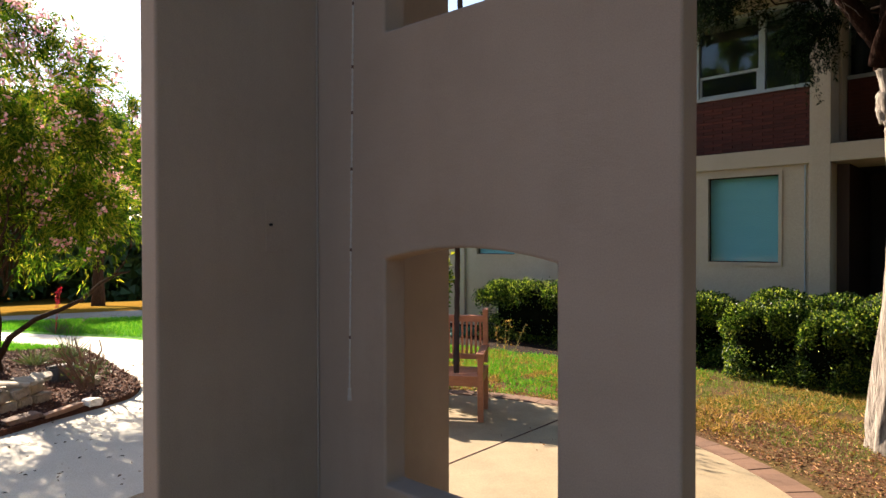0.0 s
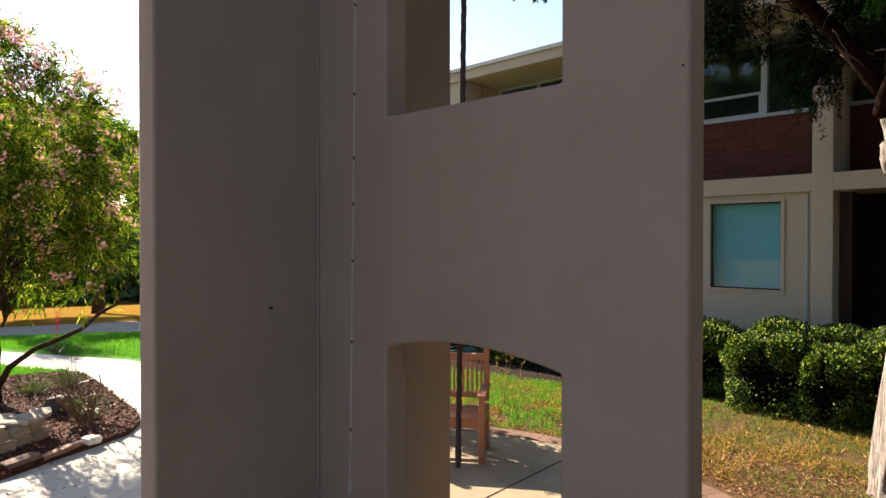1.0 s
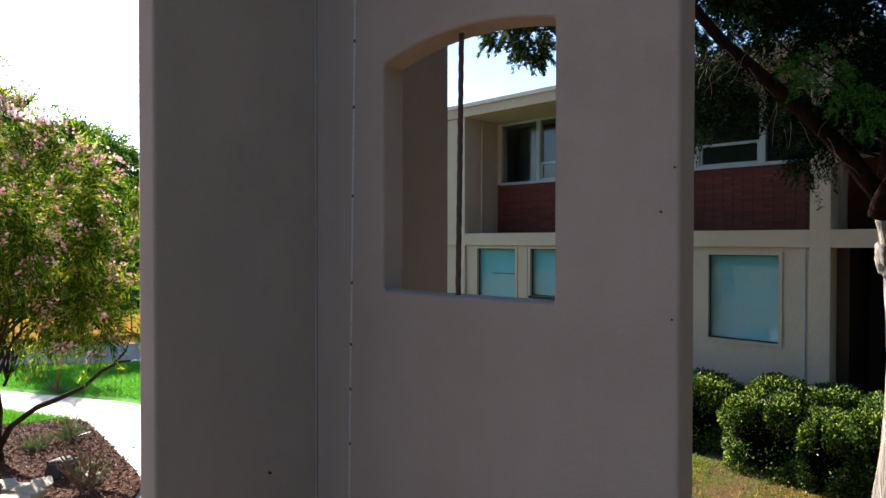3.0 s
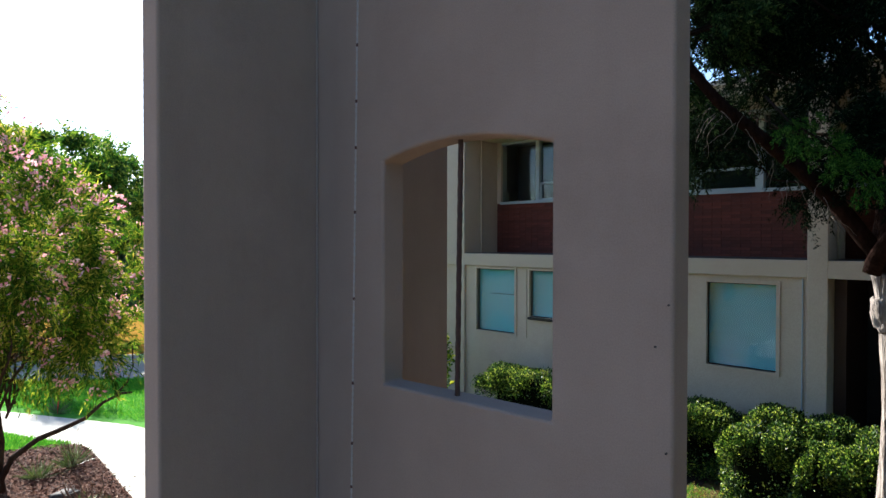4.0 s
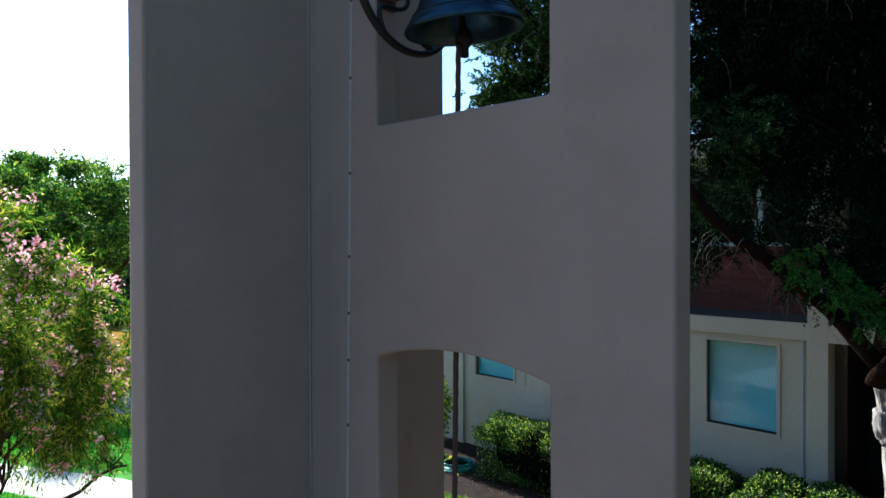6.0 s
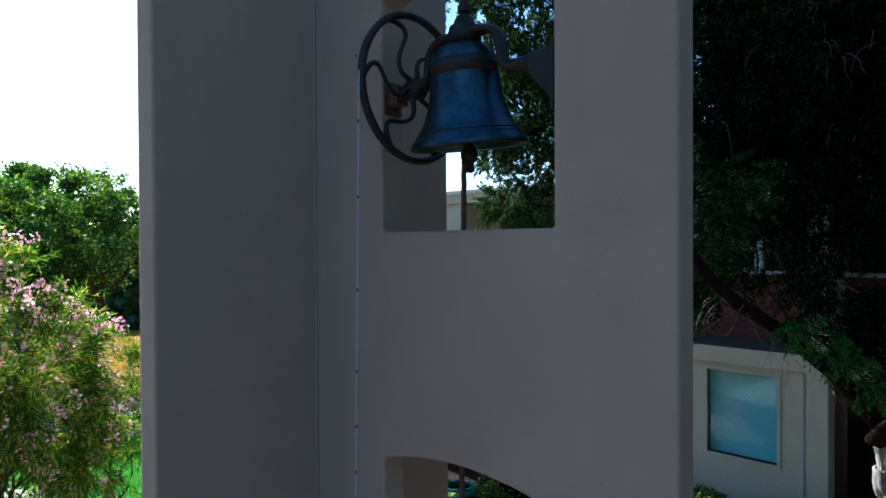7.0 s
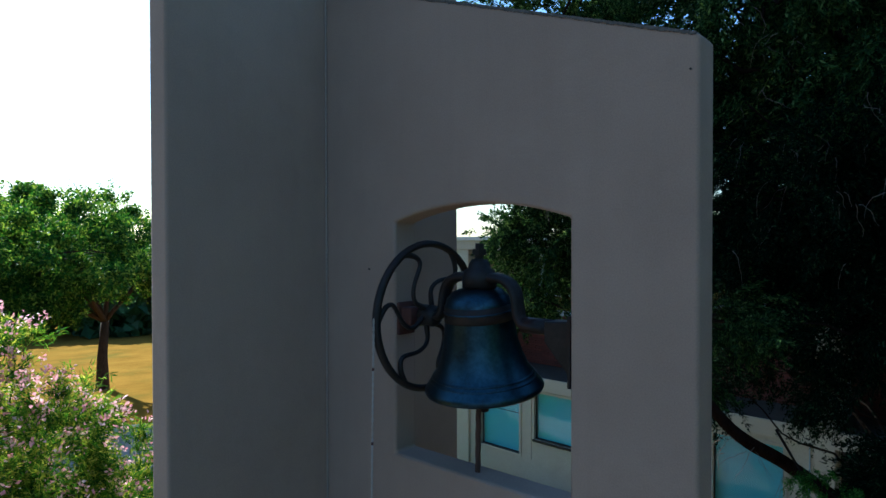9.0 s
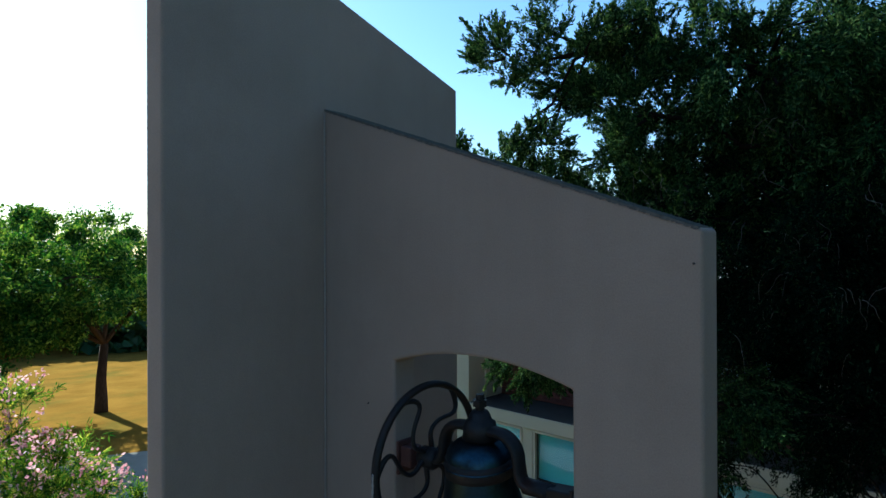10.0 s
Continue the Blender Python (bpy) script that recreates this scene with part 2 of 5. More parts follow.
LITTER = leafy("dry_leaf_litter", [(0.0, (0.075, 0.028, 0.02)), (0.55, (0.20, 0.085, 0.042)), (0.85, (0.34, 0.17, 0.07)), (1.0, (0.55, 0.34, 0.15))], 0.8, 0.2)
CHIP = leafy("wood_chip", [(0.0, (0.030, 0.012, 0.008)), (0.7, (0.105, 0.042, 0.025)), (0.9, (0.20, 0.095, 0.055)), (1.0, (0.50, 0.36, 0.24))], 0.85, 0.0)
CHIP_DARK = leafy("dark_leaf_speck", [(0.0, (0.05, 0.035, 0.025)), (1.0, (0.16, 0.12, 0.08))], 0.85, 0.0)
SPIKE = leafy("yucca_leaf", [(0.0, (0.05, 0.09, 0.03)), (1.0, (0.13, 0.17, 0.06))], 0.5, 0.2)


# ---- builders ----
def mesh_of(name, bm, material, smooth=False):
    me = bpy.data.meshes.new(name)
    bm.to_mesh(me)
    bm.free()
    me.materials.append(material)
    if smooth:
        me.shade_smooth()
    return me


def part(name, bm, material, parent=None, label="", smooth=False):
    ob = new(name, mesh_of(name, bm, material, smooth))
    if parent is not None:
        ob.parent = parent
    return tagged(ob, label)


def thing(name, label, category, group="", kind="", at=(0, 0, 0)):
    ob = new(name)
    ob.location = at
    return tagged(ob, label, category, group, kind)


def add_box(bm, x0, x1, y0, y1, z0, z1, bevel=0.0, m=None):
    r = bmesh.ops.create_cube(bm, size=1)
    vs = r["verts"]
    bmesh.ops.scale(bm, vec=(x1 - x0, y1 - y0, z1 - z0), verts=vs)
    bmesh.ops.translate(bm, vec=((x0 + x1) / 2, (y0 + y1) / 2, (z0 + z1) / 2), verts=vs)
    if bevel:
        es = list({e for v in vs for e in v.link_edges})
        r = bmesh.ops.bevel(bm, geom=es, offset=bevel, segments=2, affect="EDGES", profile=0.6)
        vs = list({v for f in r["faces"] for v in f.verts} | {v for v in vs if v.is_valid})
    if m is not None:
        bmesh.ops.transform(bm, matrix=m, verts=[v for v in vs if v.is_valid])
    return vs


def box(*a, bevel=0.0, m=None):
    bm = bmesh.new()
    add_box(bm, *a, bevel=bevel, m=m)
    return bm


def add_tube(bm, pts, radii, n=8, cap=True):
    pts = [Vector(p) for p in pts]
    rings, up = [], Vector((0.3, 0.2, 0.93)).normalized()
    for i, p in enumerate(pts):
        d = (pts[min(i + 1, len(pts) - 1)] - pts[max(i - 1, 0)]).normalized()
        a = d.cross(up)
        if a.length < 0.1:
            a = d.cross(Vector((1, 0, 0)))
        a.normalize()
        b = d.cross(a)
        r = radii[i] if isinstance(radii, (list, tuple)) else radii
        rings.append([bm.verts.new(p + (a * math.cos(k * math.tau / n) + b * math.sin(k * math.tau / n)) * r) for k in range(n)])
    for r0, r1 in zip(rings, rings[1:]):
        for k in range(n):
            bm.faces.new((r0[k], r0[(k + 1) % n], r1[(k + 1) % n], r1[k]))
    if cap:
        bm.faces.new(rings[0][::-1])
        bm.faces.new(rings[-1])


def tube(pts, radii, n=8):
    bm = bmesh.new()
    add_tube(bm, pts, radii, n)
    return bm


def lathe(profile, n=48, cx=0.0, cy=0.0):
    bm = bmesh.new()
    rings = [[bm.verts.new((cx + r * math.cos(k * math.tau / n), cy + r * math.sin(k * math.tau / n), z)) for k in range(n)] for r, z in profile]
    for r0, r1 in zip(rings, rings[1:]):
        for k in range(n):
            bm.faces.new((r0[k], r0[(k + 1) % n], r1[(k + 1) % n], r1[k]))
    bmesh.ops.recalc_face_normals(bm, faces=bm.faces[:])
    return bm


def torus(center, R, r, n=48, k=8, squash=1.0):
    """A ring round the x axis."""
    bm = bmesh.new()
    rings = []
    for i in range(n):
        a = i * math.tau / n
        rings.append([bm.verts.new((center[0] + r * squash * math.sin(j * math.tau / k), center[1] + (R + r * math.cos(j * math.tau / k)) * math.cos(a), center[2] + (R + r * math.cos(j * math.tau / k)) * math.sin(a))) for j in range(k)])
    for i in range(n):
        r0, r1 = rings[i], rings[(i + 1) % n]
        for j in range(k):
            bm.faces.new((r0[j], r0[(j + 1) % k], r1[(j + 1) % k], r1[j]))
    bmesh.ops.recalc_face_normals(bm, faces=bm.faces[:])
    return bm


def slab(outline, z0, z1):
    """A flat slab over a plan outline."""
    bm = bmesh.new()
    vs = [bm.verts.new((x, y, z1)) for x, y in outline]
    es = [bm.edges.new((a, b)) for a, b in zip(vs, vs[1:] + vs[:1])]
    bmesh.ops.triangle_fill(bm, use_beauty=True, use_dissolve=False, edges=es)
    top = bm.faces[:]
    for f in top:
        if f.normal.z < 0:
            f.normal_flip()
    lo = [bm.verts.new((x, y, z0)) for x, y in outline]
    for i in range(len(vs)):
        j = (i + 1) % len(vs)
        bm.faces.new((vs[i], vs[j], lo[j], lo[i]))
    bmesh.ops.recalc_face_normals(bm, faces=bm.faces[:])
    return bm


def panel(outline, holes, y0, y1, bevel=0.012, axis="y"):
    """An upright wall from an outline (u, z) with holes; its thickness runs from y0 to y1 along the axis."""
    bm = bmesh.new()
    es = []
    for loop in [outline] + holes:
        vs = [bm.verts.new((u, y0, z) if axis == "y" else (y0, u, z)) for u, z in loop]
        es += [bm.edges.new((a, b)) for a, b in zip(vs, vs[1:] + vs[:1])]
    bmesh.ops.triangle_fill(bm, use_beauty=True, use_dissolve=False, edges=es)
    r = bmesh.ops.extrude_face_region(bm, geom=bm.faces[:])
    vs = [v for v in r["geom"] if isinstance(v, bmesh.types.BMVert)]
    bmesh.ops.translate(bm, verts=vs, vec=(0, y1 - y0, 0) if axis == "y" else (y1 - y0, 0, 0))
    bmesh.ops.recalc_face_normals(bm, faces=bm.faces[:])
    if bevel:
        sharp = [e for e in bm.edges if len(e.link_faces) == 2 and e.calc_face_angle() > 0.6]
        bmesh.ops.bevel(bm, geom=sharp, offset=bevel, segments=3, affect="EDGES", profile=0.5)
    return bm


def spline(pts, steps=8):
    """A smooth line through the points."""
    pts, line = [Vector(p) for p in pts], []
    for i in range(len(pts) - 1):
        a, c = pts[max(i - 1, 0)], pts[min(i + 2, len(pts) - 1)]
        p, q = pts[i], pts[i + 1]
        for k in range(steps):
            t = k / steps
            line.append(0.5 * ((2 * p) + (q - a) * t + (2 * a - 5 * p + 4 * q - c) * t * t + (3 * p - a - 3 * q + c) * t ** 3))
    return line + [pts[-1]]


def smooth_loop(pts, n=6):
    """A closed Catmull-Rom outline through the points."""
    out = []
    k = len(pts)
    for i in range(k):
        p0, p1, p2, p3 = (Vector(pts[(i + j - 1) % k]) for j in range(4))
        for s in range(n):
            t = s / n
            out.append(tuple(0.5 * ((2 * p1) + (p2 - p0) * t + (2 * p0 - 5 * p1 + 4 * p2 - p3) * t * t + (3 * p1 - p0 - 3 * p2 + p3) * t ** 3)))
    return out


def stuff_mesh(name, quads, material):
    """Many small leaves (n, 4, 3) as one mesh."""
    n = len(quads)
    me = bpy.data.meshes.new(name)
    me.from_pydata(np.asarray(quads, dtype=float).reshape(-1, 3), [], np.arange(4 * n).reshape(n, 4))
    me.materials.append(material)
    return me


def unit(a):
    return a / np.maximum(np.linalg.norm(a, axis=-1, keepdims=True), 1e-9)


def leaves(rng, P, D, L, W, L_var=0.4):
    """Diamond leaves at P along D."""
    n = len(P)
    D = unit(D)
    S = unit(np.cross(D, rng.normal(size=(n, 3))))
    N = np.cross(D, S)
    ln = L * (1 + L_var * rng.uniform(-1, 1, (n, 1)))
    wd = W * (1 + L_var * rng.uniform(-1, 1, (n, 1)))
    mid = P + D * ln * 0.45 + N * wd * 0.25
    return np.stack([P, mid + S * wd / 2, P + D * ln, mid - S * wd / 2], axis=1)


def in_ball(rng, n):
    return unit(rng.normal(size=(n, 3))) * rng.uniform(0, 1, (n, 1)) ** (1 / 3)


def limb(rng, a, b, sag=0.0, wob=0.06, n=8):
    """A wavering line from a to b."""
    a, b = np.array(a, float), np.array(b, float)
    L = np.linalg.norm(b - a)
    pts = []
    for i in range(n + 1):
        t = i / n
        p = a + (b - a) * t + np.array([0, 0, sag * L * 4 * t * (1 - t)])
        if 0 < i < n:
            p = p + rng.normal(size=3) * wob * L / 3
        pts.append(tuple(p))
    return pts


def taper(r0, r1, n):
    return [r0 + (r1 - r0) * i / (n - 1) for i in range(n)]

# ---- the ground ----
FALL = Vector((-0.933, 0.361))


def ground_z(x, y):
    """Level round the tower, then a gentle fall beyond the far path."""
    s = x * FALL.x + y * FALL.y
    return -0.065 * min(max(s - 11.0, 0), 16.8) - 0.08 * min(max(s - 27.8, 0), 38.2)


bm = bmesh.new()
rows_ = []
BREAKS = (11.0, 27.8, 66.0)
for s in (-250, *BREAKS, 260):
    row = []
    for w in (-260, 260):
        x, y = s * FALL.x - w * FALL.y, s * FALL.y + w * FALL.x
        row.append(bm.verts.new((x, y, ground_z(x, y))))
    rows_.append(row)
for r0, r1 in zip(rows_, rows_[1:]):
    bm.faces.new((r0[0], r1[0], r1[1], r0[1]))
for f in bm.faces:
    f.normal_update()
    if f.normal.z < 0:
        f.normal_flip()
ground = part("ground", bm, GROUND)
tagged(ground, "dry straw-coloured lawn reaching to the trees", "ground", kind="structure")


def drape(bm):
    """Lays a flat slab onto the falling ground."""
    for s_ in BREAKS:
        bmesh.ops.bisect_plane(bm, geom=bm.verts[:] + bm.edges[:] + bm.faces[:], plane_co=(FALL.x * s_, FALL.y * s_, 0), plane_no=(FALL.x, FALL.y, 0))
    for v in bm.verts:
        v.co.z += ground_z(v.co.x, v.co.y)
    return bm


CX, CY = -0.55, 0.68
PLAZA_R = 2.78
disc = [(CX + PLAZA_R * math.cos(i * math.tau / 96), CY + PLAZA_R * math.sin(i * math.tau / 96)) for i in range(96)]
plaza = part("pavement", slab(disc, -0.05, 0.030), CONCRETE)
tagged(plaza, "round plaza of buff concrete under the bell tower", "pavement", kind="structure")
# scored joints of the plaza: radial strips of darker dirt, laid on the slab
for k, ang in enumerate((88, 30, -30, 150, 210, 270)):
    a = radians(ang)
    m = pose(CX, CY, 0, 0, 0, ang)
    joint = part("plaza_joint", box(0.4, PLAZA_R - 0.02, -0.005, 0.005, 0.02, 0.034, m=m), MORTAR, plaza)

WALK_EDGE_IN = [(-2.9, -9.0), (-3.6, -2.4), (-3.68, -0.9), (-3.76, -0.38), (-3.94, 0.07), (-4.12, 0.62), (-4.28, 0.9), (-4.75, 1.16), (-5.9, 1.33), (-7.1, 1.5), (-8.1, 1.48), (-9.45, 0.95), (-11.2, -0.1), (-16, -3.4)]
WALK_EDGE_OUT = [(-16.4, -1.9), (-12.4, 0.6), (-10.6, 1.5), (-8.4, 2.5), (-6.2, 3.0), (-4.2, 2.9), (-2.6, 2.2)]
walkway = part("path", slab(WALK_EDGE_IN + WALK_EDGE_OUT + [(-1.7, 0.0), (-1.5, -1.6), (-1.3, -4.0), (-0.9, -9.0)], -0.05, 0.036), WALKWAY)
tagged(walkway, "pale concrete footpath curving past the planting bed", "path", kind="structure")

lawn_green = part("lawn", drape(slab([(-18.0, -3.0), (-16.3, -2.0), (-12.4, 0.4), (-10.6, 1.3), (-8.4, 2.3), (-6.2, 2.8), (-4.8, 2.8), (-4.6, 4.2), (-6.5, 6.4), (-10.9, 6.0), (-11.6, 5.42), (-16.7, 1.02), (-19.5, -1.4)], -0.05, 0.014)), LAWN)
tagged(lawn_green, "bright green watered lawn beyond the path", "lawn", kind="structure")
far_walk = part("far_path", drape(slab([(-11.0, 5.95), (-11.6, 5.4), (-16.75, 1.0), (-20.0, -1.8), (-24.0, -1.2), (-20.8, 1.5), (-19.2, 4.5), (-18.0, 6.7), (-15.8, 9.0)], -0.05, 0.012)), FAR_CONCRETE)
tagged(far_walk, "broad concrete path in tree shade crossing the lawn", "path", kind="structure")
island = part("grass_strip", slab([(-7.8, 1.50), (-8.1, 1.49), (-9.45, 0.96), (-11.2, -0.09), (-10.4, -1.0), (-8.6, -0.2), (-8.05, 0.9)], -0.05, 0.038), LAWN)
tagged(island, "narrow green grass strip behind the planting bed", "lawn", kind="structure")
BED = smooth_loop([(-3.68, -0.9), (-3.76, -0.38), (-3.94, 0.07), (-4.12, 0.6), (-4.28, 0.9), (-4.77, 1.17), (-5.9, 1.345), (-7.1, 1.515), (-7.8, 1.50), (-8.2, 0.9), (-8.6, -0.8), (-7.0, -2.0), (-4.6, -1.8)], 4)
bed = part("planting_bed", slab(BED, -0.05, 0.085), MULCH)
tagged(bed, "planting bed of dark red-brown bark mulch", "planting bed", kind="structure")
patchy = part("patchy_lawn", slab([(-7.0, 2.9), (-4.0, 2.6), (-2.6, 2.2), (-1.7, 2.9), (-0.6, 3.3), (0.5, 3.05), (1.3, 2.5), (1.8, 1.9), (1.95, 0.3), (4.5, -1.6), (9, -2.4), (14, 0), (14, 6.2), (1.8, 7.3), (-7, 8.05)], -0.05, 0.010), PATCHY)
tagged(patchy, "patchy lawn, half dry, between plaza and hedges", "lawn", kind="structure")

soil_bed = part("soil_bed", slab([(-5.6, 5.35), (-4.4, 5.42), (-3.4, 5.62), (-2.4, 5.75), (-1.2, 5.9), (-0.2, 6.2), (-0.2, 7.45), (-5.6, 7.9)], -0.05, 0.016), SHADED_SOIL)
tagged(soil_bed, "bare soil under the hedges along the wall, their shadow in its colour", "planting bed", kind="structure")
# out of view: a dark floor added to keep bounced light low
unseen_floor = part("unseen_front_floor", slab([(-1.7, -4.0), (-1.9, -1.3), (-0.6, -1.6), (1.0, -1.1), (2.0, 0.3), (4.5, -1.5), (9, -2.3), (30, -4), (30, -34), (-1.5, -34)], -0.05, 0.016), UNSEEN_FLOOR)
tagged(unseen_floor, "unseen dark grey floor added to limit bounce onto the tower", "pavement", kind="structure")

# ---- the bell tower: two crossing stucco slabs ----
RISE = 0.08                    # height of the tower's and the building's datum over the ground
tower = thing("bell_tower", "tall bell tower of two crossing grey-beige stucco walls", "bell tower", at=(0, 0, RISE))
XL, XR, XE = 0.458, 1.294, 1.715
OPENINGS = ((0.525, 1.497), (2.469, 3.435), (4.408, 5.392))


def arch_hole(z0, z1, rise=0.075, n=14):
    pts = [(XL, z0), (XR, z0), (XR, z1)]
    for i in range(1, n):
        t = i / n
        pts.append((XR + (XL - XR) * t, z1 + rise * 4 * t * (1 - t)))
    return pts + [(XL, z1)]


front_outline = [(-0.02, -0.1), (XE, -0.1), (XE, 5.915)] + [(XE + (-0.02 - XE) * i / 8, 5.915 + 0.352 * (XE + 0.02) * i / 8) for i in range(1, 9)]
front = part("front_wall", panel(front_outline, [arch_hole(a, b, r) for (a, b), r in zip(OPENINGS, (0.052, 0.062, 0.065))], 0.0, 0.13), STUCCO, tower, "stucco wall with three arched openings")
side_outline = [(-0.765, -0.1), (0.975, -0.1), (0.975, 6.80), (-0.765, 7.33)]
side = part("side_wall", panel(side_outline, [], 0.0, -0.135, axis="x"), STUCCO, tower, "taller stucco wall with a sloping top")
part("corner_bead", tube([(0.008, -0.008, 0.02), (0.008, -0.008, 6.5)], 0.0045, 6), BEAD, tower)
# dark weathered edge along the sloping tops
cap = bmesh.new()
rc = random.Random(2)
n = 240
for i in range(n):
    x0, x1 = XE - 0.012 - (XE - 0.0) * i / n, XE - 0.012 - (XE - 0.0) * (i + 1) / n
    z = 5.915 + 0.352 * (XE - x0)
    h = rc.uniform(0.002, 0.004)
    add_box(cap, x1, x0, -0.002 - rc.uniform(0, 0.002), 0.125, z - 0.004 - rc.uniform(0, 0.005), z + h, m=Matrix.Shear("XY", 4, (0.0, 0.0)))
part("top_edge", cap, GRIME, tower, "dark weathered top edge")
part("cover_plate", box(-0.001, 0.0025, -0.285, -0.155, 1.53, 1.71, bevel=0.001), STUCCO, tower, "painted cover plate")
# hardware left in the wall: small screws and a nail
for x, y, z, nm in ((0.004, -0.264, 1.65, "nail"),):
    part(nm, tube([(x - 0.01, y, z), (x + 0.012, y, z)], 0.006, 6), IRON, tower)
for x, z in ((0.30, 5.19), (1.695, 2.45), (1.70, 2.9), (1.66, 2.77), (1.69, 5.815)):
    part("screw", tube([(x, 0.01, z), (x, -0.006, z)], 0.0035, 6), IRON, tower)

# ---- the bell in the top opening ----
BX, BY, AX = 0.865, 0.06, 5.02
BELL_DROP = 0.018
bell = thing("bell", "dark blue-black cast bell hanging in the top opening", "bell", at=(BX, BY, AX + RISE - BELL_DROP))


def at_bell(bm):
    bmesh.ops.translate(bm, verts=bm.verts[:], vec=(-BX, -BY, -AX))
    return bm


outer = [(0.0, 5.155), (0.05, 5.153), (0.095, 5.140), (0.122, 5.115), (0.130, 5.085), (0.133, 5.05), (0.138, 5.0), (0.146, 4.94), (0.160, 4.89), (0.178, 4.845), (0.203, 4.805), (0.228, 4.775), (0.235, 4.760), (0.230, 4.750)]
inner = [(0.21, 4.755), (0.17, 4.82), (0.14, 4.89), (0.125, 4.98), (0.115, 5.08), (0.08, 5.13), (0.0, 5.14)]
part("bell_body", at_bell(lathe(outer + inner, 56, BX, BY)), BELLMETAL, bell, "blue-black flared bell body", smooth=True)
for z, r in ((5.065, 0.1335), (4.80, 0.206), (4.815, 0.197)):
    part("moulding", at_bell(lathe([(r - 0.006, z - 0.006), (r + 0.003, z - 0.003), (r + 0.004, z), (r + 0.001, z + 0.004), (r - 0.006, z + 0.006)], 56, BX, BY)), BELLMETAL, bell, smooth=True)
yoke = bmesh.new()
for sgn, end in ((-1, -0.26), (1, 0.30)):
    pts = spline([(BX, BY, 5.182), (BX + sgn * 0.06, BY, 5.190), (BX + sgn * 0.112, BY, 5.186), (BX + sgn * 0.150, BY, 5.166), (BX + sgn * 0.172, BY, 5.130), (BX + sgn * 0.179, BY, 5.085), (BX + sgn * 0.188, BY, 5.045), (BX + sgn * 0.215, BY, 5.022), (BX + end, BY, 5.02)], 5)
    add_tube(yoke, pts, taper(0.020, 0.019, len(pts)), 12)
for v in yoke.verts:
    v.co.y = BY + (v.co.y - BY) * 1.8
part("yoke", at_bell(yoke), IRON, bell, "curved iron yoke over the bell", smooth=True)
part("dark_band", at_bell(lathe([(0.128, 5.028), (0.1365, 5.03), (0.1350, 5.06), (0.1335, 5.088), (0.126, 5.09)], 56, BX, BY)), IRON, bell, "dark band round the bell's shoulder", smooth=True)
part("crown_hub", at_bell(lathe([(0.0, 5.262), (0.030, 5.260), (0.040, 5.245), (0.046, 5.225), (0.060, 5.218), (0.066, 5.19), (0.068, 5.15), (0.0, 5.148)], 20, BX, BY)), IRON, bell, smooth=True)
part("bolt", at_bell(tube([(BX, BY, 5.26), (BX, BY, 5.322)], [0.018, 0.016], 8)), IRON, bell)
part("nut", at_bell(tube([(BX, BY, 5.276), (BX, BY, 5.30)], 0.03, 6)), IRON, bell)
clapper = part("clapper", at_bell(lathe([(0.0, 5.1), (0.011, 5.1), (0.012, 4.80), (0.016, 4.77), (0.034, 4.735), (0.036, 4.715), (0.03, 4.70), (0.017, 4.688), (0.016, 4.655), (0.0, 4.65)], 16, BX - 0.005, BY)), IRON, bell, smooth=True)
for ob in bell.children:
    if ob.name.startswith(("bell_body", "moulding", "dark_band", "clapper")):
        ob.rotation_euler = (radians(6.5), 0, 0)
# bearings on the two jambs: a plate and a block, that on the open side on a wedge-shaped arm
left = box(XL, XL + 0.07, BY - 0.035, BY + 0.035, AX - 0.055, AX + 0.03, bevel=0.008)
add_box(left, XL, XL + 0.014, BY - 0.05, BY + 0.05, AX - 0.09, AX + 0.05, bevel=0.004)
part("bearing", at_bell(left), RUST, bell, "rusty red bearing bracket")
wedge = panel([(XR - 0.115, AX - 0.045), (XR - 0.115, AX + 0.028), (XR, AX + 0.036), (XR, AX - 0.165), (XR - 0.02, AX - 0.15)], [], BY - 0.04, BY + 0.04, 0.006)
add_box(wedge, XR - 0.012, XR, BY - 0.06, BY + 0.06, AX - 0.19, AX + 0.055, bevel=0.003)
part("bearing", at_bell(wedge), IRON, bell, "wedge-shaped iron bearing arm")
part("shaft", at_bell(tube([(BX + 0.205, BY, AX + 0.002), (XR - 0.10, BY, AX + 0.002)], 0.03, 14)), IRON, bell, smooth=True)
wheel = part("wheel", at_bell(torus((0.60, BY, AX), 0.300, 0.015, 56, 8, 1.2)), IRON, bell, "iron bell wheel", smooth=True)
for k in range(6):
    a0 = radians(2 + 60 * k)
    pts = []
    for i in range(25):
        t = i / 24
        a = a0 + 0.42 * math.sin(t * math.tau) * (1 - 0.35 * t)
        r = 0.03 + 0.268 * t
        pts.append((0.60, BY + r * math.cos(a), AX + r * math.sin(a)))
    part("spoke", at_bell(tube(pts, [0.009 + 0.004 * abs(2 * i / 24 - 1) ** 2 for i in range(25)], 8)), IRON, wheel, smooth=True)
part("hub", at_bell(tube([(0.555, BY, AX), (0.57, BY, AX), (0.63, BY, AX), (0.65, BY, AX)], [0.03, 0.045, 0.045, 0.03], 16)), IRON, wheel, smooth=True)

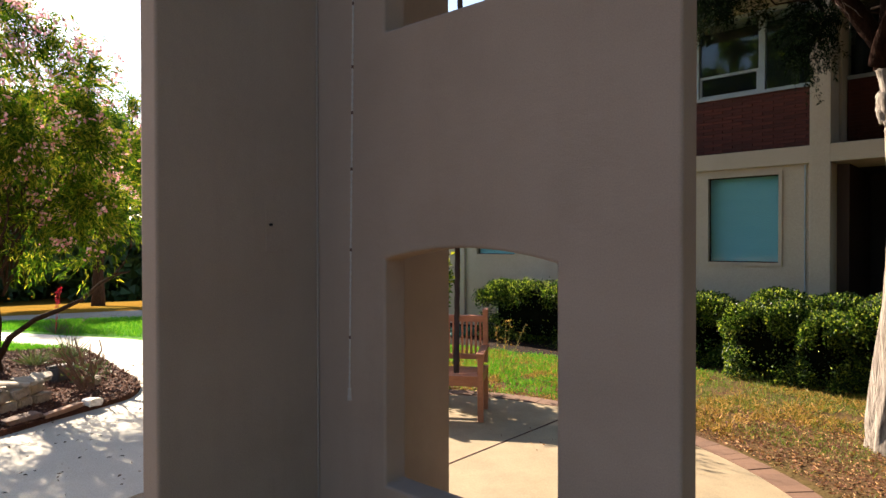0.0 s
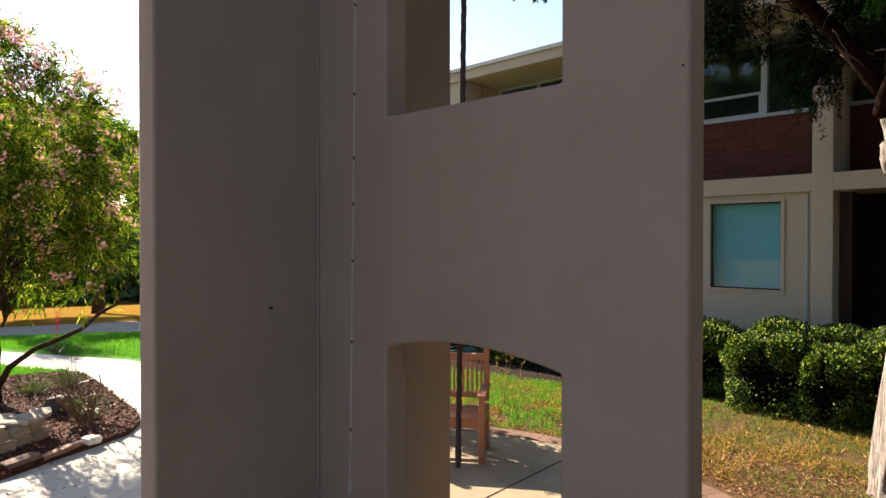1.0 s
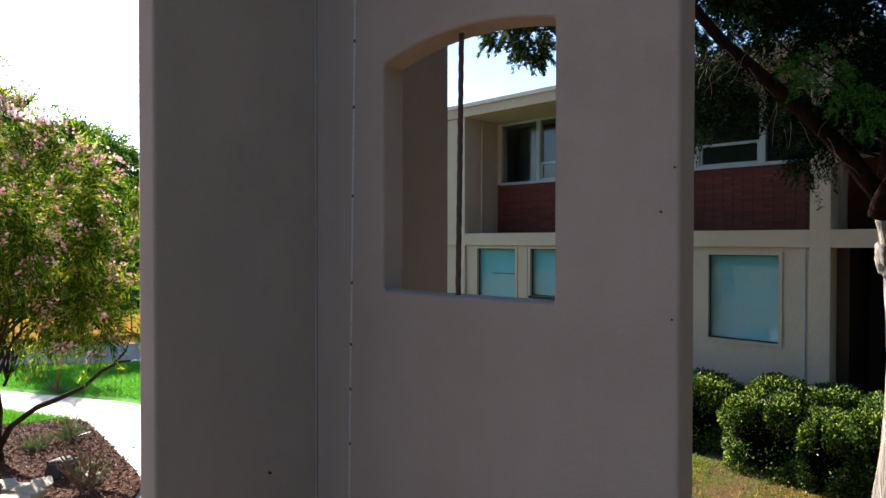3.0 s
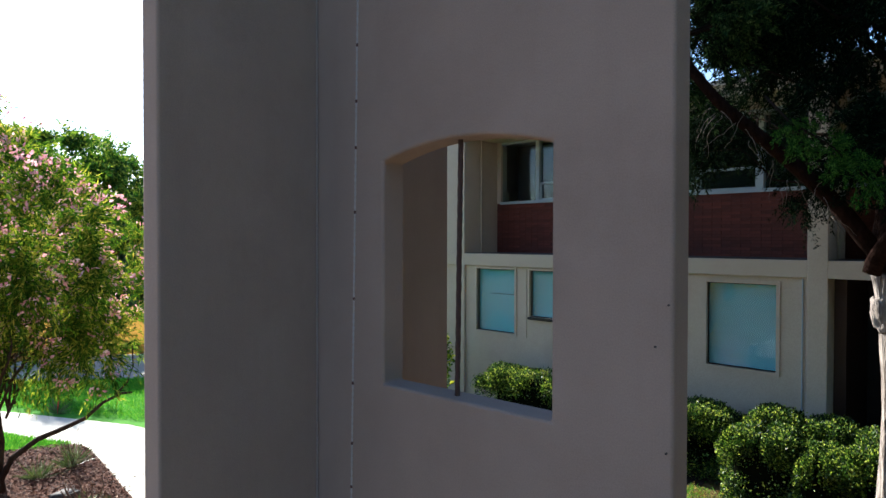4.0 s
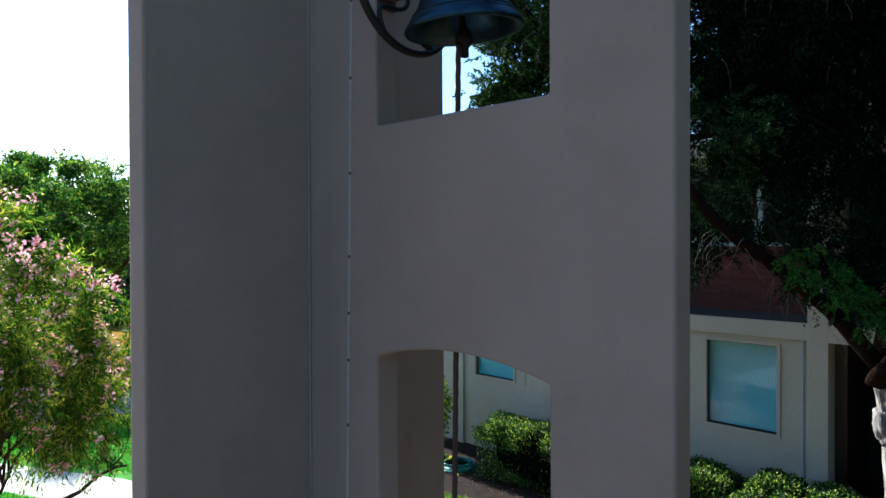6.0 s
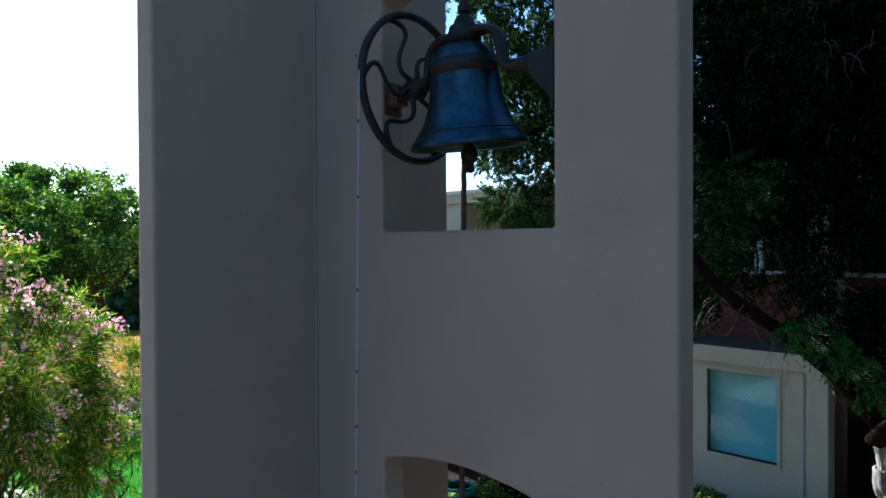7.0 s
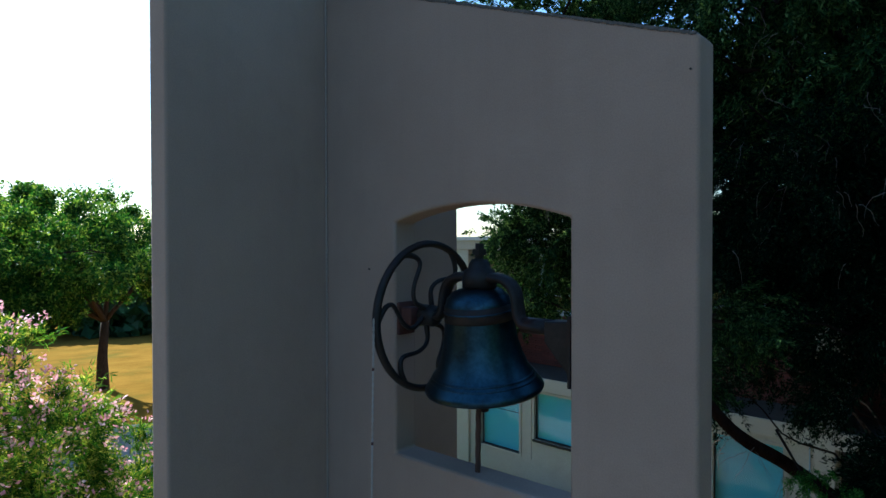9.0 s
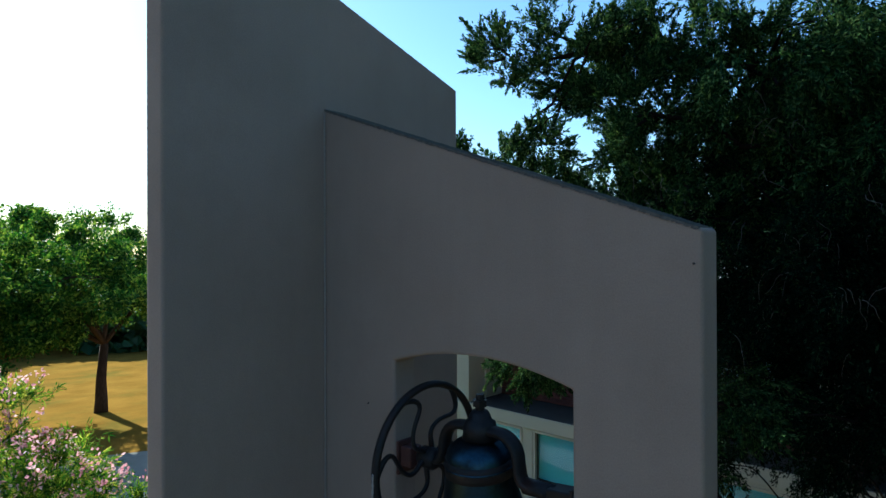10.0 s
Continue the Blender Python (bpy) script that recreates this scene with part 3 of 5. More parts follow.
# ropes: a pale one from the wheel's rim, a brown one from the clapper
pale_rope = thing("bell_rope", "thin pale wire rope hanging from the bell wheel", "rope", at=(0.47, -0.2, 0.8 + RISE))
TOP, END = Vector((0.602, BY - 0.315, 5.02)), Vector((0.436, -0.18, 0.975))
for ph in (0.0, math.pi):
    pts = []
    for i in range(601):
        t = i / 600
        p = TOP.lerp(END, t)
        s = 0.0019 * math.sin(t * 150 * math.pi + ph)
        pts.append(p + Vector((s * 0.75, s * 0.65, 0)) - Vector((0.47, -0.2, 0.8)))
    part("strand", tube(pts, 0.0028, 5), ROPE_PALE, pale_rope)
for i in range(1, 15):
    p = TOP.lerp(END, (i + 0.3 * math.sin(i * 5.1)) / 15) - Vector((0.47, -0.2, 0.8))
    part("clip", tube([p - Vector((0, 0, 0.006)), p + Vector((0, 0, 0.006))], 0.0045, 6), RUST, pale_rope)
part("rope_end", tube([END - Vector((0.47, -0.2, 0.8)), END + Vector((0, 0, -0.05)) - Vector((0.47, -0.2, 0.8))], [0.007, 0.009], 6), ROPE_PALE, pale_rope)

brown_rope = thing("bell_rope", "thick dark brown rope hanging from the clapper", "rope", at=(0.8, 0.06, 1.1 + RISE))
pts, o = [], Vector((0.8, 0.06, 1.1))
for i in range(121):
    t = i / 120
    pts.append(Vector((BX - 0.005 - 0.055 * t, BY + 0.0 * t, 4.68 + (1.07 - 4.68) * t)) - o)
bm = bmesh.new()
for ph in (0, math.tau / 3, 2 * math.tau / 3):
    add_tube(bm, [p + Vector((math.cos(i * 0.9 + ph), math.sin(i * 0.9 + ph), 0)) * 0.0035 for i, p in enumerate(pts)], 0.0085, 6)
part("rope_body", bm, ROPE_DARK, brown_rope, smooth=True)
part("knot", lathe([(0.0, 0.05), (0.012, 0.04), (0.0135, 0.01), (0.012, -0.02), (0.011, -0.05), (0.0, -0.052)], 12, pts[-1].x, 0.0), ROPE_DARK, brown_rope, smooth=True)

# ---- the two-storey building ----
FY = 7.41                      # front of beams and pilasters
RY = FY + 1.05                 # back wall of the upper recess
ROOF_Z, FASCIA_Z, FLOOR_T, FLOOR_B = 5.37, 5.145, 2.84, 2.605
house = thing("office_building", "two-storey beige concrete building with red brick spandrels", "building")
house.matrix_world = pose(0.75, FY, RISE, 0, 0, -2.5)   # x runs along the front from the pilaster by the entrance


def hb(x0, x1, y0, y1, z0, z1, bevel=0.0):
    return box(x0, x1, y0 - FY, y1 - FY, z0 if z0 > 0.01 else -0.15, z1, bevel=bevel)


def add_hb(bm, x0, x1, y0, y1, z0, z1):
    add_box(bm, x0, x1, y0 - FY, y1 - FY, z0, z1)


part("floor_beam", hb(-14, 14, FY, FY + 1.0, FLOOR_B, FLOOR_T, 0.01), BUILDING, house)
# thin dark sheet over the beam's top
for x0, x1 in ((-5.99, 0.01), (0.27, 5.84)):
    part("ledge_floor", hb(x0, x1, FY + 0.03, FY + 1.0, FLOOR_T + 0.001, FLOOR_T + 0.008), LEDGE_DARK, house, "dark floor of the recess")
roof = part("roof", hb(-14.2, 14.2, FY - 0.03, FY + 12, FASCIA_Z, ROOF_Z, 0.012), BUILDING, house, "flat roof with a deep beige fascia")
part("roof_edge", hb(-14.25, 14.25, FY - 0.07, FY - 0.03, ROOF_Z - 0.045, ROOF_Z + 0.03, 0.006), ROOFING, roof, "grey metal roof edge")
part("roof_edge", hb(-14.25, 14.25, FY - 0.03, FY + 12, ROOF_Z, ROOF_Z + 0.025), ROOFING, roof)
PIL = [(-12.3, -12.07), (-6.23, -6.0), (0.02, 0.26), (5.85, 6.09)]
for a, b in PIL:
    part("pilaster", hb(a, b, FY - 0.004, FY + 0.4, 0.0, FASCIA_Z, 0.012), BUILDING, house)
# lower walls, set back behind beam and pilasters, with the windows' openings
LOWER_Y = FY + 0.05
WINDOWS = [(-1.285, -0.354, 1.283, 2.493), (-5.71, -4.787, 1.345, 2.548), (-4.448, -3.60, 1.70, 2.548)]


def lower_wall(x0, x1):
    wins = sorted(w for w in WINDOWS if x0 < w[0] < x1)
    xs = x0
    for a, b, z0, z1 in wins:
        part("wall_pier", hb(xs, a, LOWER_Y, LOWER_Y + 0.22, 0, FLOOR_B), BUILDING, house)
        part("wall_below_window", hb(a, b, LOWER_Y, LOWER_Y + 0.22, 0, z0), BUILDING, house)
        part("wall_above_window", hb(a, b, LOWER_Y, LOWER_Y + 0.22, z1, FLOOR_B), BUILDING, house)
        xs = b
    part("wall_pier", hb(xs, x1, LOWER_Y, LOWER_Y + 0.22, 0, FLOOR_B), BUILDING, house)


lower_wall(-6.0, 0.02)
lower_wall(-14, -6.23)
lower_wall(2.05, 14)
# raised strips between the lower windows
for x in (-4.535, -3.50):
    part("wall_strip", hb(x - 0.02, x + 0.02, LOWER_Y - 0.012, LOWER_Y + 0.01, 1.3, FLOOR_B - 0.01, 0.004), BUILDING, house)
# white strip puts the light along the pilaster's edge into colour
part("wall_strip", hb(-0.045, -0.029, LOWER_Y - 0.02, LOWER_Y + 0.01, 0.1, FLOOR_B - 0.01, 0.004), FRAME, house, "thin white strip for the pilaster's lit edge")
for k, (a, b, z0, z1) in enumerate(WINDOWS):
    win = part("window", hb(a - 0.005, b + 0.005, LOWER_Y + 0.10, LOWER_Y + 0.105, z0 - 0.005, z1 + 0.005), BLIND, house, "window with a closed pale blue-green blind")
    bm = bmesh.new()
    for bx in ((a - 0.045, b + 0.045, z1, z1 + 0.04), (a - 0.045, b + 0.045, z0 - 0.045, z0), (a - 0.045, a, z0, z1), (b, b + 0.045, z0, z1)):
        add_hb(bm, bx[0], bx[1], LOWER_Y - 0.018, LOWER_Y + 0.06, bx[2], bx[3])
    part("window_frame", bm, BUILDING, win)
    part("pane", hb(a, b, LOWER_Y + 0.062, LOWER_Y + 0.068, z0, z1), GLASS, win).visible_shadow = False
    bm = bmesh.new()
    for q in ((a, b, z1 - 0.014, z1), (a, b, z0, z0 + 0.014), (a, a + 0.014, z0 + 0.014, z1 - 0.014), (b - 0.014, b, z0 + 0.014, z1 - 0.014)):
        add_hb(bm, q[0], q[1], LOWER_Y + 0.045, LOWER_Y + 0.06, q[2], q[3])
    part("gasket", bm, IRON, win)
    if k == 2:
        part("window_sill", hb(a - 0.03, b + 0.03, LOWER_Y - 0.035, LOWER_Y + 0.05, z0 - 0.05, z0 - 0.004, 0.004), IRON, win, "dark metal sill")
    if k == 1:
        part("blind_cord", hb(a + 0.28, b - 0.02, LOWER_Y + 0.085, LOWER_Y + 0.095, z0 + 0.72, z0 + 0.732), IRON, win)
# the room behind: closed back, floor and ends
part("back_wall", hb(-14, 14, FY + 11.8, FY + 12, 0, FASCIA_Z), BUILDING, house)
for x in (-14, 13.8):
    part("end_wall", hb(x, x + 0.2, FY + 0.3, FY + 11.8, 0, FASCIA_Z), BUILDING, house)
part("inner_floor", hb(-13.7, 13.7, FY + 1.0, FY + 11.7, FLOOR_B + 0.02, FLOOR_T - 0.02), ROOM_SHADE, house)
# upper left bay: flush wall
part("upper_wall", hb(-12.07, -6.23, FY + 0.035, FY + 0.25, FLOOR_T, FASCIA_Z), BUILDING, house)
part("upper_wall", hb(-14, -12.3, FY + 0.035, FY + 0.25, FLOOR_T, FASCIA_Z), BUILDING, house)
part("upper_wall", hb(6.09, 14, FY + 0.035, FY + 0.25, FLOOR_T, FASCIA_Z), BUILDING, house)
# recess side walls
for a, b in PIL[1:]:
    part("recess_side", hb(a + 0.004, b - 0.004, FY + 0.4, RY + 0.3, FLOOR_T, FASCIA_Z), BUILDING, house)
for x in (-5.998, 0.262):
    part("side_strip", hb(x, x + 0.03, FY + 0.50, FY + 0.54, FLOOR_T + 0.002, FASCIA_Z - 0.002, 0.004), BUILDING, house)
BRICK_T = 3.88
part("spandrel_backing", hb(-6.0, 0.02, RY + 0.02, RY + 0.2, FLOOR_T, BRICK_T - 0.02), MORTAR, house)
part("spandrel_backing", hb(0.26, 5.85, RY + 0.02, RY + 0.2, FLOOR_T, BRICK_T - 0.02), MORTAR, house)


def upper_window(x0, x1, mulls, transoms, z0=BRICK_T, z1=FASCIA_Z - 0.02):
    """A band of panes: mulls are uprights, transoms the panes with a low opening sash."""
    # near-black sheet behind the panes stands in for the room's shade
    win = part("window_band", hb(x0, x1, RY + 0.6, RY + 0.62, z0, z1), ROOM_SHADE, house, "upper window with white metal frames over a near-black sheet for shade")
    part("window_sill", hb(x0, x1, RY - 0.03, RY + 0.16, z0 - 0.03, z0 + 0.025, 0.005), FRAME, win)
    part("window_head", hb(x0, x1, RY + 0.02, RY + 0.12, z1 - 0.03, z1 + 0.018, 0.004), FRAME, win)
    xs = [x0] + [m for m in mulls] + [x1]
    for i, m in enumerate(mulls):
        part("mullion", hb(m - 0.045, m + 0.045, RY + 0.0, RY + 0.12, z0 + 0.025, z1 - 0.03, 0.006), FRAME, win)
    for i, (a, b) in enumerate(zip(xs, xs[1:])):
        a, b = a + (0.045 if i else 0.0), b - (0.045 if i < len(xs) - 2 else 0.0)
        pane = part("pane", hb(a, b, RY + 0.07, RY + 0.076, z0 + 0.025, z1 - 0.03), GLASS_UP, win)
        pane.visible_shadow = False
        if i in transoms:
            bm = bmesh.new()
            zt = z0 + 0.36
            for q in ((a, b, zt - 0.02, zt + 0.02), (a, b, z0 + 0.026, z0 + 0.06), (a, a + 0.035, z0 + 0.06, zt - 0.02), (b - 0.035, b, z0 + 0.06, zt - 0.02)):
                add_hb(bm, q[0], q[1], RY + 0.03, RY + 0.066, q[2], q[3])
            part("sash", bm, FRAME, win, "low white opening sash")


upper_window(-5.9, 0.02, [-4.98, -3.8, -2.8, -1.85, -0.856], (1, 2, 3, 4))
part("window_jamb", hb(-6.0, -5.9, RY + 0.0, RY + 0.2, BRICK_T, FASCIA_Z - 0.002), BUILDING, house)
upper_window(0.26, 5.85, [1.2, 2.3, 3.5, 4.7], (1, 2))
part("room_wall", hb(-6.0, 5.84, RY + 3.0, RY + 3.1, FLOOR_T, FASCIA_Z), ROOM_SHADE, house)
# entrance recess, its shade put into the dark sides, back and door
part("entrance_side", hb(0.26, 0.40, FY + 0.4, FY + 2.2, 0, FLOOR_B), DOORWOOD_SHADED, house)
part("entrance_side", hb(1.91, 2.05, FY + 0.05, FY + 2.2, 0, FLOOR_B), DOORWOOD_SHADED, house)
part("entrance_back", hb(0.40, 1.91, FY + 2.0, FY + 2.2, 0, FLOOR_B), ROOM_SHADE, house)
door = part("door", hb(0.6, 1.55, FY + 1.93, FY + 1.985, 0.03, 2.1, 0.006), DOORWOOD_SHADED, house, "dark brown entrance door with shade in its colour")
part("door_handle", tube([(0.68, 1.90, 1.0), (0.68, 1.88, 1.03), (0.68, 1.88, 1.17), (0.68, 1.90, 1.2)], 0.01, 6), FRAME, door)

# ---- trees ----
def bark_tube(pts, r0, r1, sides, amp, flare=0.0, steps=10):
    """A trunk with fluted, shaggy bark: ridges that run along it and wander."""
    line = spline(pts, steps)
    bm = bmesh.new()
    add_tube(bm, line, taper(r0, r1, len(line)), sides)
    bm.verts.ensure_lookup_table()
    for i, c in enumerate(line):
        along_ = i * (line[1] - line[0]).length
        for k in range(sides):
            v = bm.verts[i * sides + k]
            d = v.co - c
            a = math.tau * k / sides + along_ * 0.5
            u = Vector((math.cos(a), math.sin(a), 0))
            ridge = noise.noise(u * 4.5 + Vector((0, 0, along_ * 1.1)))
            strip = noise.noise(u * 11 + Vector((0, 0, along_ * 2.2)))
            lump = noise.noise(u * 1.2 + Vector((5, 0, along_ * 2.5)))
            grow = 1 + amp * (1.0 * ridge + 0.6 * abs(strip) + 0.7 * lump) + flare * max(0, 1 - along_ / 0.35) ** 2 * (1 + 0.8 * math.sin(a * 4))
            v.co = c + d * grow
    return bm


def make_tree(name, label, base, limbs, bark, at_mesh, limb_bark=None):
    """limbs: (points, first radius, last radius); the first is the trunk."""
    tree = thing(name, label, "tree", at=base)
    for i, (pts, r0, r1) in enumerate(limbs):
        if limb_bark and r0 > 0.05:
            bm = bark_tube([Vector(p) - Vector(base) for p in pts], r0, r1, 36 if i == 0 else 18, 0.36, 0.12 if i == 0 else 0.0)
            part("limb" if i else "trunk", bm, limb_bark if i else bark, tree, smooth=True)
            continue
        bm = tube([Vector(p) - Vector(base) for p in pts], taper(r0, r1, len(pts)), 10 if r0 > 0.05 else 6)
        if i == 0:
            for v in bm.verts:
                k = noise.noise(v.co * 6) * 0.018
                v.co += Vector((k, -k, 0)) * (1.5 if v.co.z < 0.4 else 1)
            part("trunk", bm, bark, tree, smooth=True)
        else:
            part("limb", bm, limb_bark or bark, tree, smooth=True)
    for nm, quads, material, lab in at_mesh:
        ob = new(nm, stuff_mesh(nm, quads - np.array(base), material))
        ob.parent = tree
        tagged(ob, lab, kind="stuff")
    return tree


# juniper: pale shaggy trunk, dark drooping crown
rj = np.random.default_rng(11)
KNOT = (1.88, 3.70, 2.92)
j_limbs = [([(1.86, 4.02, -0.05), (1.86, 4.0, 0.25), (1.91, 3.93, 0.8), (1.945, 3.88, 1.4), (1.955, 3.82, 2.0), (1.93, 3.76, 2.5), KNOT], 0.135, 0.09),
           ([(1.88, 3.70, 2.98), (1.78, 3.58, 3.14), (1.58, 3.33, 3.45), (1.30, 2.95, 3.79), (1.05, 2.55, 4.08), (0.75, 2.4, 4.5), (0.3, 2.5, 4.85), (-0.3, 2.8, 5.1)], 0.062, 0.014),
           ([KNOT, (1.9, 3.75, 3.5), (2.05, 3.95, 4.3), (2.0, 4.1, 5.4), (2.1, 4.15, 6.6), (2.0, 4.2, 7.8), (2.05, 4.2, 8.8)], 0.10, 0.025),
           ([(1.81, 3.64, 2.95), (1.95, 3.2, 3.2), (2.3, 2.9, 3.6), (2.9, 2.8, 4.2)], 0.06, 0.02)]
# 1500 lobes past x 2.5 or y 5.9: hidden canopy added to block sky
LOBES = [((1.75, 4.45, 6.6), (1.7, 1.5, 2.6), 3500), ((1.15, 3.7, 5.7), (1.15, 1.0, 0.95), 900), ((1.0, 3.6, 7.4), (0.95, 0.9, 0.75), 420),
         ((-0.4, 3.5, 5.8), (0.75, 0.7, 0.5), 380), ((-0.35, 3.2, 7.72), (0.62, 0.45, 0.36), 260), ((-1.0, 2.85, 7.72), (0.40, 0.25, 0.14), 110), ((0.1, 3.6, 7.75), (0.5, 0.45, 0.28), 180), ((-0.1, 3.45, 7.3), (0.5, 0.4, 0.4), 200), ((0.6, 3.7, 7.55), (0.55, 0.5, 0.5), 260), ((1.2, 5.4, 3.95), (0.45, 0.4, 0.5), 160), ((0.25, 3.2, 7.05), (0.6, 0.5, 0.35), 160), ((-0.8, 3.0, 6.98), (0.28, 0.25, 0.22), 60), ((-1.1, 2.75, 6.75), (0.26, 0.2, 0.14), 45), ((-1.35, 2.6, 6.75), (0.14, 0.14, 0.12), 20), ((0.15, 3.4, 6.3), (0.8, 0.55, 0.4), 260), ((-0.5, 3.3, 6.3), (0.4, 0.4, 0.3), 90),
         ((-1.0, 3.2, 4.80), (0.38, 0.3, 0.18), 120), ((-1.05, 3.25, 6.5), (0.45, 0.35, 0.24), 190), ((-0.85, 3.3, 6.1), (0.4, 0.4, 0.32), 200), ((-0.8, 3.3, 5.6), (0.4, 0.4, 0.32), 180), ((-0.15, 3.8, 6.8), (0.5, 0.4, 0.33), 260), ((0.25, 3.8, 6.5), (0.5, 0.4, 0.3), 260), ((0.9, 4.7, 5.4), (0.7, 0.5, 0.35), 1500), ((-0.35, 3.5, 5.05), (0.3, 0.3, 0.2), 50), ((0.55, 3.0, 4.75), (0.75, 0.6, 0.45), 280), ((1.75, 3.6, 4.85), (0.9, 0.75, 0.55), 600),
         ((2.9, 3.4, 4.1), (0.7, 0.6, 0.5), 200), ((1.8, 4.3, 9.2), (0.9, 0.9, 0.9), 260), ((-0.85, 3.3, 5.25), (0.45, 0.4, 0.4), 190), ((-1.15, 3.1, 5.4), (0.28, 0.28, 0.3), 80), ((3.7, 4.4, 6.3), (1.5, 1.6, 2.3), 1500), ((3.9, 4.0, 4.1), (1.5, 1.4, 0.9), 1500), ((5.4, 3.6, 5.4), (1.5, 1.5, 1.9), 1500), ((1.0, 6.2, 6.7), (1.7, 0.8, 1.1), 1500), ((3.6, 6.0, 6.0), (1.6, 1.0, 1.4), 1500), ((0.3, 5.2, 4.5), (0.6, 0.5, 0.45), 200), ((0.7, 4.5, 4.4), (0.45, 0.5, 0.35), 80), ((0.48, 4.0, 3.98), (0.26, 0.3, 0.36), 100), ((2.0, 3.15, 3.8), (0.32, 0.3, 0.22), 160)]
sprays = []
for c, r, n in LOBES:
    c, r = np.array(c), np.array(r)
    tuft = c[0] < 0.95 and c[2] > 5.5 and n != 1500
    lift, loose = (0.42, 0.045) if tuft else (-0.45, 0.075)
    for k in range(max(4, n // 9)):
        q = in_ball(rj, 1)[0]
        a = c + q * r * (0.8 if tuft else 0.62)
        d = unit(q * np.array([1, 1, 0.7]) + 0.45 * rj.normal(size=3) + np.array([-0.10, -0.05, 0.12]))
        L = rj.uniform(0.45, 1.0) * min(0.95, 0.9 * r.mean())
        hanging = (n == 3500 and a[2] > 6.1 and q[1] < 0.2) or (n == 420 and c[2] > 7)
        m = 16
        if tuft:
            L, m = rj.uniform(0.18, 0.42) * min(1.0, r.mean() / 0.4), 14
        elif hanging:
            L, m = L * 0.6, 9
        s = np.sort(rj.uniform(0.05, 1, (m, 1)), axis=0)
        off = rj.normal(size=(m, 3)) * loose * (1.15 - s)
        pos = a + d * s * L + off - np.array([0, 0, 0.10]) * s ** 2 * L
        if hanging:
            style = "hanging"
        elif n in (1500, 3500):
            style = "inner" if c[0] < 2.5 else "back"
        else:
            style = "low" if c[0] >= 1.0 or (c[2] < 4.7 and c[1] > 3.9) else "tuft"
        sprays.append((pos, unit(d * 0.7 + unit(off) * 0.5 + np.array([0, 0, -1.1 if hanging else lift]) + 0.25 * rj.normal(size=(m, 3))), style))
        if k % 4 == 0:
            j_limbs.append(([tuple(c + q * r * 0.2), tuple(a), tuple(a + d * L * 0.5), tuple(a + d * L * 0.9 - np.array([0, 0, 0.08 * L]))], 0.016, 0.004))
# a hanging sprig with fresh foliage before the low limb
SPRIG = [(1.30, 2.62, 4.12), (1.46, 2.51, 3.92), (1.69, 2.59, 3.74), (1.86, 2.73, 3.53)]
j_limbs.append((SPRIG, 0.010, 0.003))
for k in range(46):
    u = 0.22 + 0.78 * rj.uniform()
    a = np.array(Vector(SPRIG[1]).lerp(Vector(SPRIG[3]), (u - 0.22) / 0.78)) + rj.normal(size=3) * np.array([0.045, 0.045, 0.035])
    d = unit(np.array([0.35, 0.0, -0.35]) + 0.8 * rj.normal(size=3))
    pos = a + d * np.sort(rj.uniform(0, 0.09, (4, 1)), axis=0) + rj.normal(size=(4, 3)) * 0.01
    sprays.append((pos, unit(d + 0.3 * rj.normal(size=(4, 3))), "fresh"))
for c, r, n in LOBES[1:]:
    if c[0] < 0.2:
        near = min((k for k in LOBES if k[0][0] > c[0] + 0.3 and k[2] >= 160), key=lambda k: (Vector(k[0]) - Vector(c)).length)[0]
        j_limbs.append((limb(rj, near, c, -0.06, 0.10, 8), 0.018, 0.006))
    else:
        j_limbs.append((limb(rj, (2.0, 4.0, max(3.3, c[2] - 0.9)), c, 0.04, 0.07, 8), 0.036 if c[2] > 5 else 0.013, 0.014 if c[2] > 5 else 0.005))


def scale_leaves(style, K, leaf, width, reach=(0.12, 0.27), spread=0.022, point=1.3):
    """Fine foliage round each spray's tips: point near 1 gives a pointed tuft."""
    group = [g for g in sprays if g[2] == style]
    P0 = np.concatenate([g[0] for g in group])
    O0 = np.concatenate([g[1] for g in group])
    t = rj.uniform(0, 1, (len(P0), K, 1))
    side = unit(np.cross(O0, rj.normal(size=O0.shape)))[:, None, :]
    length = rj.uniform(*reach, (len(P0), 1, 1))
    P = P0[:, None, :] + O0[:, None, :] * t * length + (side * rj.normal(size=(len(P0), K, 1)) + 0.55 * rj.normal(size=(len(P0), K, 3))) * spread * (point - t)
    P[..., 2] -= 0.05 * t[..., 0] ** 2 * (point > 1.1)
    D = O0[:, None, :] * (0.8 if point > 1.1 else 1.1) + side * rj.normal(size=(len(P0), K, 1)) * 0.5 + rj.normal(size=(len(P0), K, 3)) * 0.4
    return leaves(rj, P.reshape(-1, 3), D.reshape(-1, 3), leaf, width)


# inner, back and low sprays get the leaf with shade in its colour
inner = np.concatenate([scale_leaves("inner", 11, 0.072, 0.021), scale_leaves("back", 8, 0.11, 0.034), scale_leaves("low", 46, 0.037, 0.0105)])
fine = np.concatenate([scale_leaves("tuft", 58, 0.036, 0.0125, (0.11, 0.22), 0.024, 1.04), scale_leaves("hanging", 50, 0.050, 0.015, (0.18, 0.36), 0.030)])
fresh = scale_leaves("fresh", 44, 0.020, 0.005, (0.03, 0.07), 0.010)
